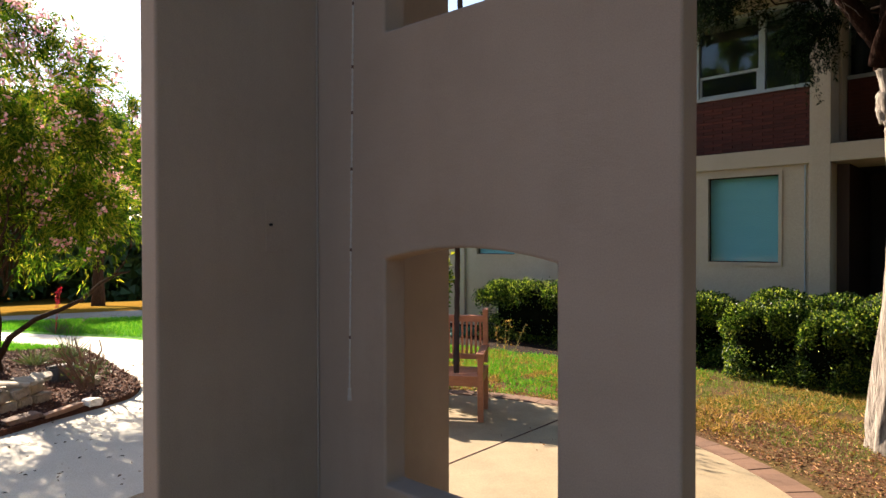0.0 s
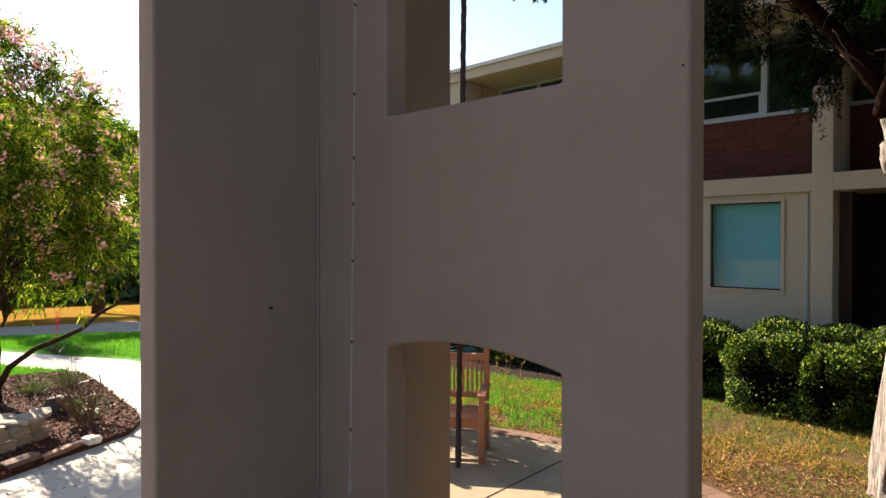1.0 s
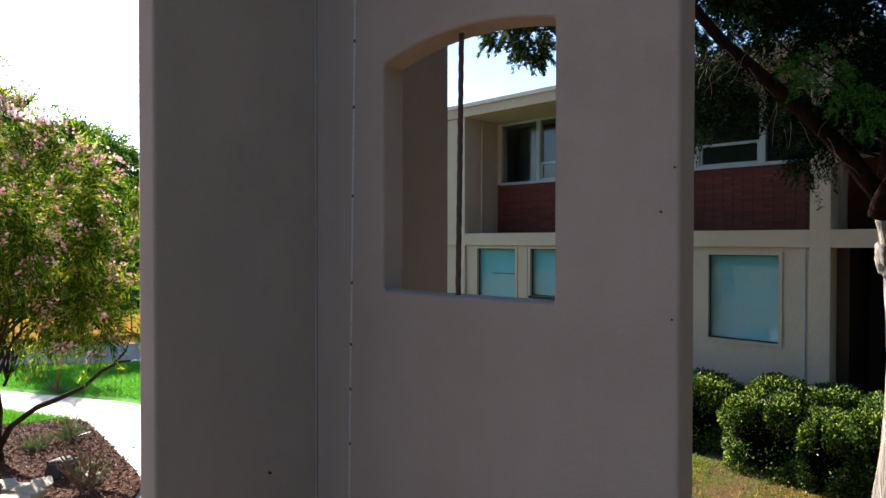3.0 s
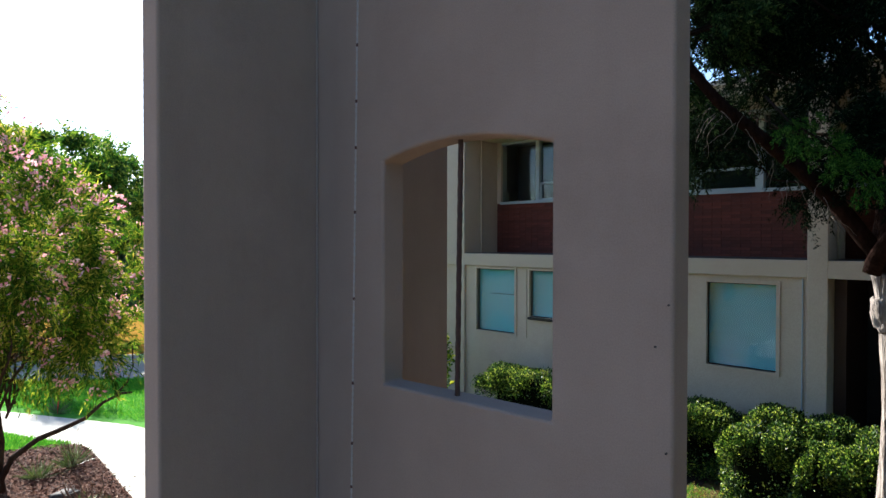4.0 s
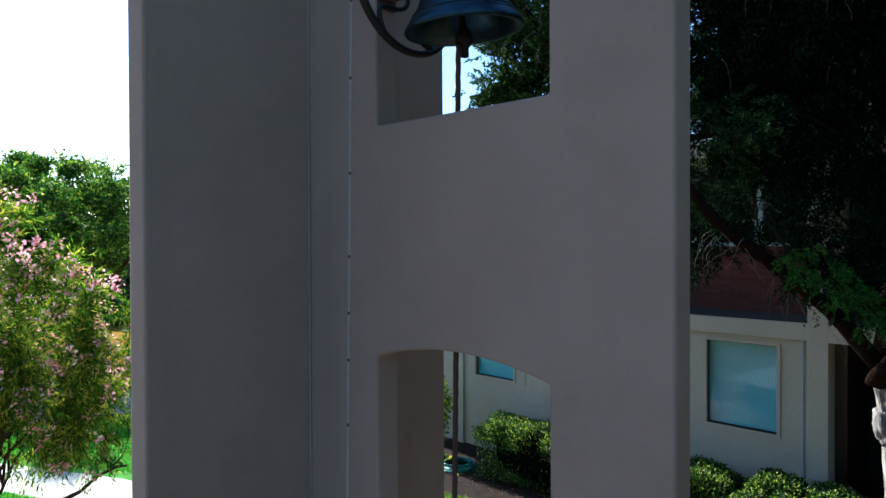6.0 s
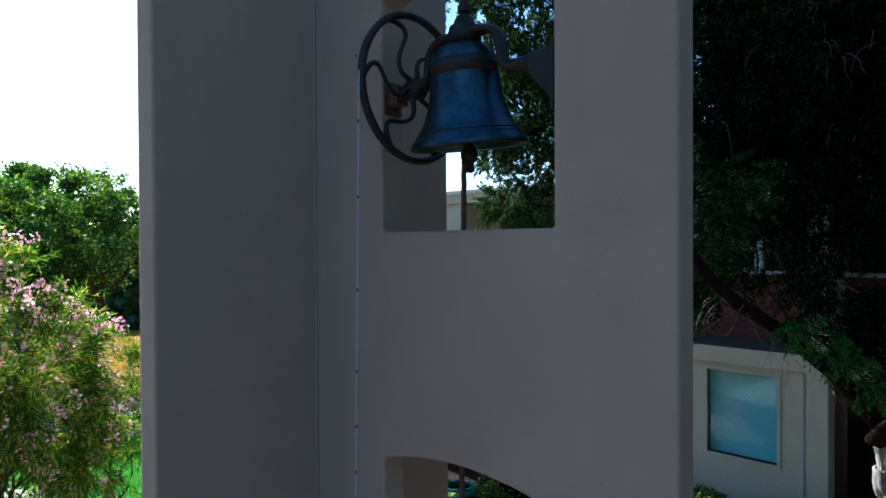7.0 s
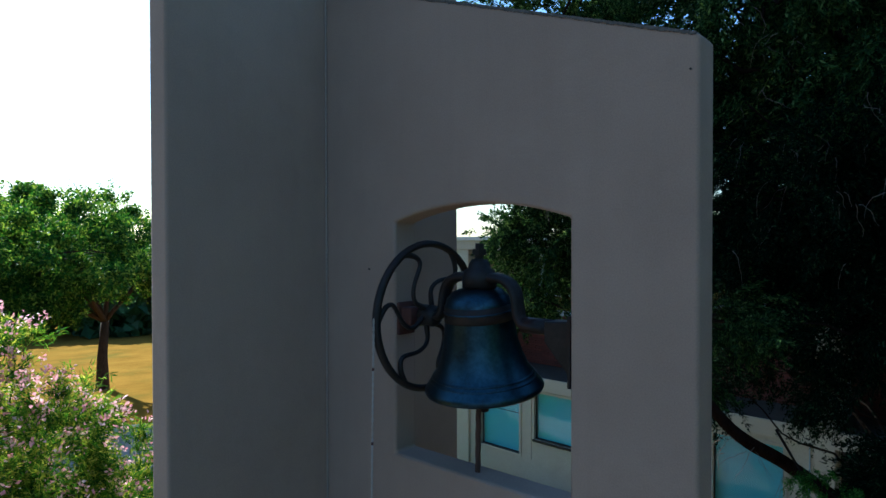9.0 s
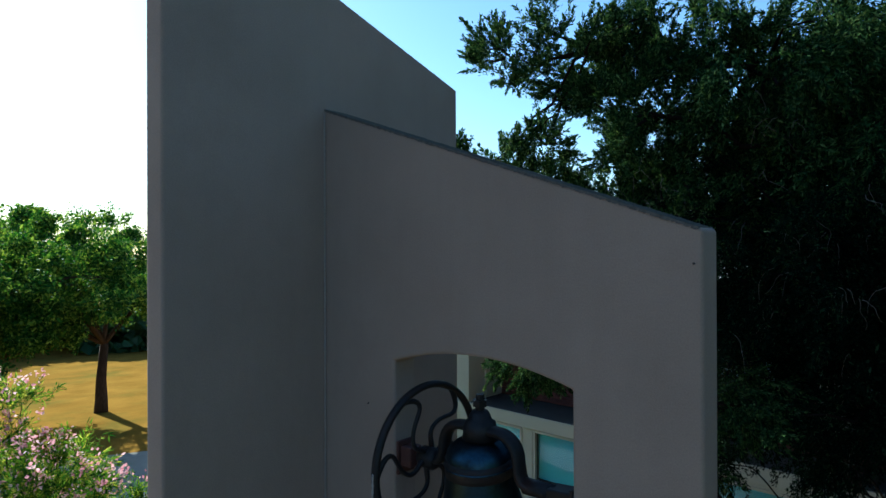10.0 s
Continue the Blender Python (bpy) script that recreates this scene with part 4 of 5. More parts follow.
# bare dead twigs hanging under the crown and along the low limb
spots = []
for k in range(80):
    c, r, n = LOBES[(0, 0, 1, 14, 0, 3, 14)[k % 7]]
    u = unit(np.array([rj.normal() * 0.7 - 0.1, -abs(rj.normal()) - 0.4, rj.normal() * 0.7]))
    spots.append(np.array(c) + u * np.array(r) * rj.uniform(0.85, 1.04))
for k in range(14):
    spots.append(np.array((1.62, 3.30, 3.36)) + rj.uniform() * np.array((-0.62, -0.85, 0.70)) + rj.normal(size=3) * 0.04)
for k in range(12):
    spots.append(np.array((1.52, 2.85, 5.80)) + rj.uniform(-1, 1, 3) * np.array((0.42, 0.25, 0.34)))
for a in spots:
    for i in range(rj.integers(1, 3)):
        p, d, step = a + rj.normal(size=3) * 0.03, unit(np.array([rj.normal() * 0.7, rj.normal() * 0.5, -0.45])), rj.uniform(0.012, 0.042)
        line = [tuple(p)]
        for s in range(8):
            d = unit(d + rj.normal(size=3) * 0.28 + np.array([0, 0, -0.26]))
            p = p + d * step
            line.append(tuple(p))
        j_limbs.append((line, 0.0022, 0.0008))
juniper = make_tree("juniper_tree", "old juniper with pale shaggy trunk and dark drooping foliage", (1.86, 4.02, 0.0), j_limbs[:4], BARK_J, [("crown", inner, LEAF_J_SHADE, "inner foliage coloured near black as its shade"), ("outer_foliage", fine, LEAF_J, "dark green scale-leaf sprays"), ("low_sprig", fresh, LEAF_J_LIT, "fresh green sprig over the low limb, sunlight in its colour")], BARK_SHADED)
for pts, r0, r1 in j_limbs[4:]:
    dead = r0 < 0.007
    part("twig" if dead else "bough", tube([Vector(p) - Vector((1.86, 4.02, 0.0)) for p in pts], taper(r0, r1, len(pts)), 5), TWIG if dead else BOUGH_SHADED, juniper, "bare pale dead twig" if dead else "", smooth=True)

burl = bmesh.new()
bmesh.ops.create_icosphere(burl, subdivisions=4, radius=1)
for v in burl.verts:
    k = 1 + 0.28 * noise.noise(v.co * 1.8) + 0.12 * noise.noise(v.co * 5)
    v.co = Vector((v.co.x * 0.085 * k, v.co.y * 0.085 * k, v.co.z * 0.16 * k)) + Vector((1.87, 3.70, 2.64)) - Vector((1.86, 4.02, 0.0))
juniper.location = (1.905, 4.06, 0.02)
part("burl", burl, BARK_J, juniper, "gnarled swelling of the trunk", smooth=True)

# desert willow: thin dark stems, pink flowers
rw = np.random.default_rng(5)
WB = (-6.58, 0.26, 0.0)
w_limbs = [([(-6.58, 0.26, -0.05), (-6.62, 0.22, 0.3), (-6.55, 0.24, 0.7), (-6.60, 0.2, 1.2), (-6.45, 0.25, 1.9), (-6.35, 0.3, 2.6)], 0.085, 0.04),
           ([(-6.58, 0.26, 0.22), (-6.47, 0.36, 0.50), (-6.28, 0.58, 0.72), (-6.08, 0.80, 0.84), (-5.9, 0.98, 0.96), (-5.72, 1.12, 1.16), (-5.52, 1.26, 1.28), (-5.40, 1.33, 1.30)], 0.042, 0.014),
           ([(-5.62, 1.2, 1.22), (-5.45, 1.30, 1.42), (-5.42, 1.36, 1.62), (-5.3, 1.3, 1.9)], 0.014, 0.006)]
WL = [((-5.5, 0.0, 3.22), (0.95, 0.8, 0.92), 600), ((-4.92, 0.44, 3.08), (0.56, 0.54, 0.84), 430), ((-4.8, 0.86, 2.52), (0.34, 0.38, 0.68), 240), ((-5.3, 0.1, 4.1), (0.75, 0.6, 0.3), 70), ((-6.5, 0.2, 3.0), (0.8, 0.7, 0.8), 200), ((-6.0, 0.5, 2.1), (0.8, 0.8, 0.55), 300), ((-6.6, 0.0, 2.3), (0.8, 0.7, 0.8), 260), ((-5.5, 1.08, 1.82), (0.3, 0.34, 0.42), 200)]
Pw, Ow = [], []
for c, r, n in WL:
    n = int(n * 0.72)
    q = in_ball(rw, max(4, n // 11))
    q = unit(q) * np.linalg.norm(q, axis=1, keepdims=True) ** 0.7
    q = q[rw.integers(len(q), size=n)] + rw.normal(size=(n, 3)) * 0.105
    Pw.append(np.array(c) + q * np.array(r))
    Ow.append(unit(q + np.array([0, 0, 0.25]) + 0.5 * rw.normal(size=(n, 3))))
    for k in range(max(3, n // 40)):
        w_limbs.append((limb(rw, (-6.45 + rw.normal() * 0.05, 0.26 + rw.normal() * 0.05, rw.uniform(1.0, 2.4)), Pw[-1][rw.integers(n)], 0.05, 0.05, 7), 0.018, 0.004))
Pw, Ow = np.concatenate(Pw), np.concatenate(Ow)
K = 34
t = rw.uniform(0, 1, (len(Pw), K, 1))
reach = rw.uniform(0.22, 0.46, (len(Pw), 1, 1))
P = Pw[:, None, :] + Ow[:, None, :] * t * reach + rw.normal(size=(len(Pw), K, 3)) * 0.022
P[..., 2] -= 0.10 * t[..., 0] ** 2
D = Ow[:, None, :] * 0.75 + rw.normal(size=(len(Pw), K, 3)) * 0.42 + np.array([0, 0, -0.38]) * t
wq = leaves(rw, P.reshape(-1, 3), D.reshape(-1, 3), 0.088, 0.0135)
tipsel = rw.choice(len(Pw), 380, replace=False)
tipsel = np.unique(np.concatenate([tipsel[(Pw[tipsel, 2] > 2.0) | (rw.uniform(size=len(tipsel)) < 0.4)], np.nonzero((Pw[:, 2] > 3.2) & (rw.uniform(size=len(Pw)) < 0.22))[0]]))
FP = (Pw[tipsel] + Ow[tipsel] * 0.36)[:, None, :] + rw.normal(size=(len(tipsel), 11, 3)) * 0.036
fq = leaves(rw, FP.reshape(-1, 3), rw.normal(size=(FP.size // 3, 3)), 0.046, 0.032)
make_tree("desert_willow", "small flowering tree with thin dark stems and pink blossom", WB, w_limbs, BARK_D, [("crown", wq, LEAF_W, "narrow bright green leaves"), ("blossom", fq, PETAL, "clusters of pale pink flowers")])

# broad shade tree on the dry lawn, and others behind it
def shade_tree(seed, base, lobes, leaf=0.17, label="broad shade tree with dark trunk on the dry lawn", material=LEAF_O, per=34):
    r_ = np.random.default_rng(seed)
    b = np.array(base, float)
    top = b + np.array([0.1, 0.1, 3.0])
    limbs = [([tuple(b + np.array([0, 0, -0.1])), tuple(b + np.array([0.05, 0, 0.5])), tuple(b + np.array([-0.1, 0.05, 1.4])), tuple(top)], 0.30, 0.17)]
    PP, OO = [], []
    for c, r, n in lobes:
        c = b + np.array(c)
        n = int(n * 0.75)
        hub = in_ball(r_, max(5, n // 18))
        hub = unit(hub) * np.linalg.norm(hub, axis=1, keepdims=True) ** 0.6 * r_.uniform(0.7, 1.18, (len(hub), 1))
        q = hub[r_.integers(len(hub), size=n)] + r_.normal(size=(n, 3)) * 0.105
        PP.append(c + q * np.array(r))
        OO.append(unit(q + 0.6 * r_.normal(size=(n, 3))))
        limbs.append((limb(r_, top, c, 0.08, 0.06, 7), 0.11, 0.03))
        for k in range(4):
            limbs.append((limb(r_, c, PP[-1][r_.integers(n)], 0.03, 0.08, 5), 0.03, 0.01))
    PP, OO = np.concatenate(PP), np.concatenate(OO)
    P = PP[:, None, :] + OO[:, None, :] * r_.uniform(0, 0.42, (len(PP), per, 1)) + r_.normal(size=(len(PP), per, 3)) * 0.11
    q = leaves(r_, P.reshape(-1, 3), (OO[:, None, :] * 0.3 + r_.normal(size=P.shape)).reshape(-1, 3), leaf, leaf * 0.5)
    return make_tree("shade_tree", label, tuple(base), limbs, BARK_D, [("crown", q, material, "dense small green leaves")])


F = 1.24
shade_tree(21, (-26.6, 8.6, ground_z(-26.6, 8.6)), [tuple((tuple(v * F for v in c), tuple(v * F for v in r), int(n * 1.25))) for c, r, n in (((0.5, 0.3, 5.0), (2.2, 2.2, 1.7), 520), ((-2.0, -1.8, 4.9), (2.4, 2.2, 1.9), 560), ((-0.6, -4.2, 5.2), (2.0, 2.2, 1.7), 480), ((1.0, 2.4, 4.6), (1.8, 1.8, 1.4), 380), ((-0.4, -1.4, 6.2), (1.7, 1.9, 0.95), 330), ((0.6, -2.6, 3.6), (1.5, 1.6, 0.8), 240), ((4.2, -2.6, 4.9), (2.2, 2.2, 1.3), 420))], 0.15, per=46)
shade_tree(22, (-25.0, 3.4, ground_z(-25.0, 3.4)), [((0.3, 0.2, 4.6), (2.6, 2.4, 1.6), 520), ((1.9, -0.6, 4.2), (2.0, 1.9, 1.3), 380), ((-0.5, 0.4, 5.5), (2.2, 2.2, 0.9), 380), ((0.8, 2.2, 4.4), (1.8, 1.6, 1.3), 340)], 0.14, per=46)
# 23, 24 show in window reflections; 26, 27 are unseen, added to block sky
for seed, x, y, s in ((23, -9.5, -17.0, 1.9), (24, -2.0, -19.5, 2.1), (26, 10.5, 1.5, 1.6), (27, 12.5, -5.5, 1.7)):
    shade_tree(seed, (x, y, 0.0), [((0, 0, 2.6 * s), (1.9 * s, 1.9 * s, 1.3 * s), 700), ((-0.8 * s, 0.6 * s, 4.2 * s), (1.6 * s, 1.5 * s, 1.3 * s), 600), ((0.9 * s, -0.3 * s, 4.6 * s), (1.5 * s, 1.5 * s, 1.2 * s), 560), ((0.1 * s, 0.2 * s, 5.8 * s), (1.2 * s, 1.2 * s, 0.9 * s), 380)], 0.38, "tall leafy tree out of view that blocks sky light", LEAF_O, 16)

rf = np.random.default_rng(8)
PP = []
# full circle; the stretch out of view is added to dim low sky
for k in range(96):
    a = radians(95 + k * 3.8)
    d = rf.uniform(64, 76)
    c = np.array([d * math.cos(a), d * math.sin(a), rf.uniform(2.6, 4.6)])
    c[2] += ground_z(c[0], c[1])
    PP.append(c + in_ball(rf, 1500) * np.array([5.2, 5.2, rf.uniform(4.2, 6.0)]))
PP = np.concatenate(PP)
PP = PP[PP[:, 2] > np.array([ground_z(x, y) for x, y in PP[:, :2]]) + 0.05]
woods = new("far_woods", stuff_mesh("far_woods", leaves(rf, PP, rf.normal(size=PP.shape), 1.35, 0.95), LEAF_F))
tagged(woods, "dark green belt of trees behind the lawn, carried on unseen all round", "trees", kind="stuff")

# ---- hedges ----
def hedge(label, x0, x1, y0, y1, h, seed, n):
    """A clipped hedge: a lumpy core coloured as inner shade, leaves all over it."""
    r_ = np.random.default_rng(seed)
    hg = thing("hedge", label, "hedge", "clipped hedges before the building", at=((x0 + x1) / 2, (y0 + y1) / 2, 0))
    cx, cy, sx, sy = (x0 + x1) / 2, (y0 + y1) / 2, (x1 - x0) / 2, (y1 - y0) / 2
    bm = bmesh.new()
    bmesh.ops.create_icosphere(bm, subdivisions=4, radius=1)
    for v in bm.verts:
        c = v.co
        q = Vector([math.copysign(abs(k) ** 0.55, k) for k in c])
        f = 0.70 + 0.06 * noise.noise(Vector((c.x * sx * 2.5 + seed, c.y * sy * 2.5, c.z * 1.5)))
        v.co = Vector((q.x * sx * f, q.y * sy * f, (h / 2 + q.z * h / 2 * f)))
    part("shade_core", bm, HEDGE_SHADE, hg)
    n = int(n * 2.6)
    u = unit(r_.normal(size=(n, 3)))
    q = np.sign(u) * np.abs(u) ** 0.5
    lump = np.array([1 + 0.17 * noise.noise(Vector((a[0] * sx * 2.6 + seed, a[1] * sy * 2.6, a[2] * 1.5))) + 0.06 * noise.noise(Vector((a[0] * sx * 6 + seed, a[1] * sy * 6, a[2] * 4))) for a in q])[:, None]
    depth = 1 - 0.26 * r_.uniform(0, 1, (n, 1)) ** 1.6 + 0.03 * r_.normal(size=(n, 1))
    P = q * lump * depth * np.array([sx, sy, h / 2]) + np.array([0, 0, h / 2])
    low = np.clip((0.86 * h + 0.12 * lump[:, 0] - 0.12 - P[:, 2]) / (0.30 * h), 0, 1)
    bare = (u[:, 1] < -0.2) & (r_.uniform(size=n) < 0.86 * low)      # leaves thinned low in front so the near-black core reads as shade
    keep = (P[:, 2] > 0.02) & ~bare
    D = u + 0.8 * r_.normal(size=(n, 3)) + np.array([0, 0, 0.3])
    ob = new("foliage", stuff_mesh("foliage", leaves(r_, P[keep], D[keep], 0.032, 0.020), LEAF_H))
    ob.parent = hg
    tagged(ob, "small glossy green leaves", kind="stuff")
    return hg


hedge("rounded clipped green hedge with sunlit top", 0.08, 0.98, 5.88, 6.62, 0.90, 31, 22000)
hedge("clipped green hedge growing against the wall", 0.26, 1.48, 6.45, 7.15, 1.0, 35, 24000)
hedge("low clipped green hedge between two higher ones", 0.90, 1.42, 5.74, 6.5, 0.83, 36, 14000)
hedge("clipped green hedge beside the entrance", 1.32, 2.9, 5.7, 6.9, 1.0, 32, 26000)
hedge("clipped green hedge close to the wall", -1.7, 0.12, 6.35, 7.3, 0.90, 33, 26000)
hedge("square clipped green hedge below the windows", -4.05, -1.55, 6.35, 7.25, 0.99, 34, 36000)
shrub_r = np.random.default_rng(40)
shrub = thing("shrub", "leafy upright shrub at the building's corner", "shrub", at=(-5.3, 6.75, 0))
for k in range(9):
    part("stem", tube([(0.05 * shrub_r.normal(), 0.05 * shrub_r.normal(), 0), (0.15 * shrub_r.normal(), 0.15 * shrub_r.normal(), 0.7), (0.25 * shrub_r.normal(), 0.2 * shrub_r.normal(), 1.3)], [0.012, 0.009, 0.004], 5), BARK_D, shrub)
P = in_ball(shrub_r, 2600) * np.array([0.42, 0.35, 0.75]) + np.array([0, 0, 0.95])
tagged(new("foliage", stuff_mesh("foliage", leaves(shrub_r, P, shrub_r.normal(size=P.shape), 0.07, 0.035), LEAF_W)), kind="stuff").parent = shrub

bush_r = np.random.default_rng(41)
bush = thing("bush", "tall loose leafy bush behind the garden bench", "shrub", at=(-2.75, 3.2, 0.0))
for k in range(12):
    w = bush_r.normal(size=4)
    part("stem", tube([(0.06 * w[0], 0.06 * w[1], -0.02), (0.16 * w[0], 0.16 * w[1], 0.8), (0.28 * w[0], 0.28 * w[1], 1.5), (0.34 * w[0], 0.34 * w[1], 2.1)], [0.016, 0.012, 0.008, 0.003], 5), BARK_D, bush)
c = in_ball(bush_r, 42) * np.array([0.55, 0.5, 0.85]) + np.array([0, 0, 1.25])
P = c[bush_r.integers(len(c), size=3400)] + bush_r.normal(size=(3400, 3)) * 0.09
tagged(new("foliage", stuff_mesh("foliage", leaves(bush_r, P, bush_r.normal(size=P.shape), 0.075, 0.04), LEAF_W)), kind="stuff").parent = bush

# ---- garden bench ----
bench = thing("garden_bench", "red-brown slatted teak garden bench on the plaza", "bench")
bench.matrix_world = pose(-0.94, 2.56, 0.03, 0, 0, 31) @ Matrix.Scale(0.96, 4)
# local: the seat's front right foot at the origin, length to -x, depth to +y
BL, BD = 1.5, 0.52
for x in (-0.055, -BL):
    part("front_leg", box(x, x + 0.055, 0, 0.055, 0, 0.62, bevel=0.005), TEAK, bench)
    bl = bmesh.new()
    add_box(bl, x, x + 0.055, BD - 0.06, BD, 0, 0.44, bevel=0.004)
    add_box(bl, x, x + 0.055, BD - 0.055, BD, 0, 0.535, bevel=0.004, m=pose(0, 0.0, 0.40, 0, 0, 0) @ Matrix.Shear("XZ", 4, (0.0, 0.16)))
    part("back_leg", bl, TEAK, bench)
    part("armrest", box(x - 0.01, x + 0.065, -0.03, BD + 0.03, 0.62, 0.65, bevel=0.008), TEAK, bench)
    part("side_rail", box(x + 0.012, x + 0.043, 0.055, BD - 0.06, 0.34, 0.41, bevel=0.003), TEAK, bench)
part("front_rail", box(-BL + 0.055, -0.055, 0.008, 0.04, 0.33, 0.41, bevel=0.004), TEAK, bench)
part("back_rail", box(-BL + 0.055, -0.055, BD - 0.045, BD - 0.015, 0.36, 0.42, bevel=0.004), TEAK, bench)
for k in range(6):
    y = -0.005 + k * 0.078
    part("seat_slat", box(-BL + 0.058 if k == 0 else -BL + 0.01, -0.058 if k == 0 else -0.01, y, y + 0.062, 0.412, 0.432, bevel=0.004), TEAK, bench)
lean = Matrix.Shear("XZ", 4, (0.0, 0.16))
top = pose(0, BD - 0.05, 0.40) @ lean
part("top_rail", box(-BL + 0.05, -0.05, 0.0, 0.034, 0.48, 0.545, bevel=0.006, m=top), TEAK, bench)
part("lower_back_rail", box(-BL + 0.05, -0.05, 0.0, 0.034, 0.10, 0.15, bevel=0.004, m=top), TEAK, bench)
for k in range(30):
    x = -BL + 0.075 + k * (BL - 0.165) / 29
    part("back_slat", box(x, x + 0.021, 0.009, 0.024, 0.145, 0.485, m=top), TEAK, bench)

# ---- garden hose ----
hose = thing("garden_hose", "coiled green garden hose lying by the wall", "hose", at=(-4.45, 6.55, 0.016))
pts = []
for i in range(260):
    a = i * 0.2
    r = 0.34 + 0.03 * math.sin(i * 0.37) - 0.0004 * i
    pts.append((r * math.cos(a), r * math.sin(a) * 0.9, 0.012 + 0.00045 * i + 0.006 * math.sin(i * 0.9)))
part("coil", tube(pts, 0.011, 6), HOSE, hose, smooth=True)

TWIGGREEN = surf("weed_stem", (0.16, 0.16, 0.04), (0.26, 0.24, 0.07), 12.0, 0.8, 60.0, 0.2, 0.001)

# ---- a tall weed in the lawn ----
rwd = np.random.default_rng(91)
weed = thing("weed", "tall yellowish weed standing in the patchy lawn", "plant", at=(-1.99, 4.35, 0.01))
for k in range(4):
    e = np.array([0.10 * rwd.normal(), 0.08 * rwd.normal(), rwd.uniform(0.5, 0.72)])
    part("stem", tube([(0, 0, -0.01), tuple(e * 0.5 + np.array([0.015, 0, 0])), tuple(e)], [0.005, 0.004, 0.002], 5), TWIGGREEN, weed)
    P = np.array([e * t for t in rwd.uniform(0.35, 1.0, 20)]) + rwd.normal(size=(20, 3)) * 0.02
    tagged(new("foliage", stuff_mesh("foliage", leaves(rwd, P, rwd.normal(size=P.shape), 0.035, 0.014), STRAW)), kind="stuff").parent = weed

# ---- the planting bed's stones and plants ----
rs = np.random.default_rng(70)


PALE = surf("white_stone", (0.62, 0.59, 0.54), (0.75, 0.72, 0.67), 9.0, 0.8, 60.0, 0.5, 0.004, stain=(0.10, 0.08, 0.06), stain_scale=14.0)
BROWNROCK = surf("brown_flagstone", (0.10, 0.06, 0.042), (0.19, 0.12, 0.085), 7.0, 0.9, 60.0, 0.7, 0.006)
LITTERROCK = surf("brown_sandstone", (0.22, 0.12, 0.075), (0.34, 0.20, 0.13), 6.0, 0.9, 60.0, 0.6, 0.006)


def stone_mesh(seed, sx, sy, sz, rough=0.22, cube=0.34):
    bm = bmesh.new()
    bmesh.ops.create_icosphere(bm, subdivisions=3, radius=1)
    for v in bm.verts:
        c = v.co.copy()
        q = Vector([math.copysign(abs(k) ** cube, k) for k in c])
        k = 1 + rough * noise.noise(c * 1.7 + Vector((seed, 0, 0))) + 0.4 * rough * noise.noise(c * 5 + Vector((0, seed, 0)))
        v.co = Vector((q.x * sx * k, q.y * sy * k, q.z * sz * k))
    return bm


def stone(name, label, x, y, z, sx, sy, sz, rz, material, seed, group=""):
    ob = part(name, stone_mesh(seed, sx, sy, sz), material, smooth=False)
    ob.matrix_world = pose(x, y, z, rs.uniform(-5, 5), rs.uniform(-5, 5), rz)
    return tagged(ob, label, "stone", group)


# a low ring of stacked limestone round the willow's foot
EDGE = [Vector((-4.64, 0.16)), Vector((-4.44, -0.10)), Vector((-4.28, -0.40)), Vector((-4.16, -0.75)), Vector((-4.12, -1.1))]


def along(pts, s):
    i = min(int(s), len(pts) - 2)
    return pts[i].lerp(pts[i + 1], s - i)


k = 0
for row, z in enumerate((0.125, 0.235)):
    for i in range(7):
        s = (i + 0.25 + 0.5 * row) * 0.56
        p, q = along(EDGE, min(s, 3.95)), along(EDGE, min(s + 0.1, 3.99))
        a = math.degrees(math.atan2(q.y - p.y, q.x - p.x)) if s < 3.9 else -85
        stone("limestone_block", "rough pale limestone block stacked in a low edging", p.x - 0.02 * row + rs.uniform(-0.02, 0.02), p.y + rs.uniform(-0.015, 0.015), z + rs.uniform(-0.008, 0.008), 0.088 + rs.uniform(-0.02, 0.012), 0.07 + rs.uniform(-0.01, 0.02), 0.055 + rs.uniform(-0.008, 0.008), a + rs.uniform(-14, 14), LIMESTONE, 3 + k, "stones edging the bed")
        k += 1
for i in range(5):
    p = along(EDGE, i * 0.55)
    stone("limestone_slab", "flat pale limestone slab capping the stacked edging", p.x - 0.09 + rs.uniform(-0.03, 0.03), p.y + 0.03, 0.305, 0.13 + rs.uniform(-0.03, 0.03), 0.085, 0.024, rs.uniform(-40, 60), LIMESTONE, 30 + i, "stones edging the bed")
for i in range(6):
    stone("limestone_slab", "flat pale limestone slab lying in the mulch", -4.86 - 0.15 * i, 0.20 - 0.02 * i + rs.uniform(-0.05, 0.05), 0.15 if i < 3 else 0.115, 0.10 + rs.uniform(-0.03, 0.03), 0.07, 0.035, rs.uniform(0, 180), LIMESTONE, 40 + i, "stones edging the bed")
stone("sandstone_slab", "long flat buff stone lying at the bed's edge", -3.99, 0.16, 0.105, 0.035, 0.20, 0.022, 22, LITTERROCK, 51)
stone("sandstone_slab", "flat dark brown stone lying at the bed's edge", -3.93, -0.18, 0.115, 0.07, 0.14, 0.026, 14, BROWNROCK, 52)
stone("sandstone_slab", "flat dark brown stone lying at the bed's edge", -3.93, -0.5, 0.11, 0.07, 0.11, 0.026, 4, BROWNROCK, 55)
stone("small_stone", "small white stone in the mulch", -4.08, 0.44, 0.11, 0.06, 0.075, 0.035, 20, PALE, 53)
stone("small_stone", "small pale stone under the bare shrub", -5.02, 0.76, 0.12, 0.08, 0.07, 0.05, 20, LIMESTONE, 56)
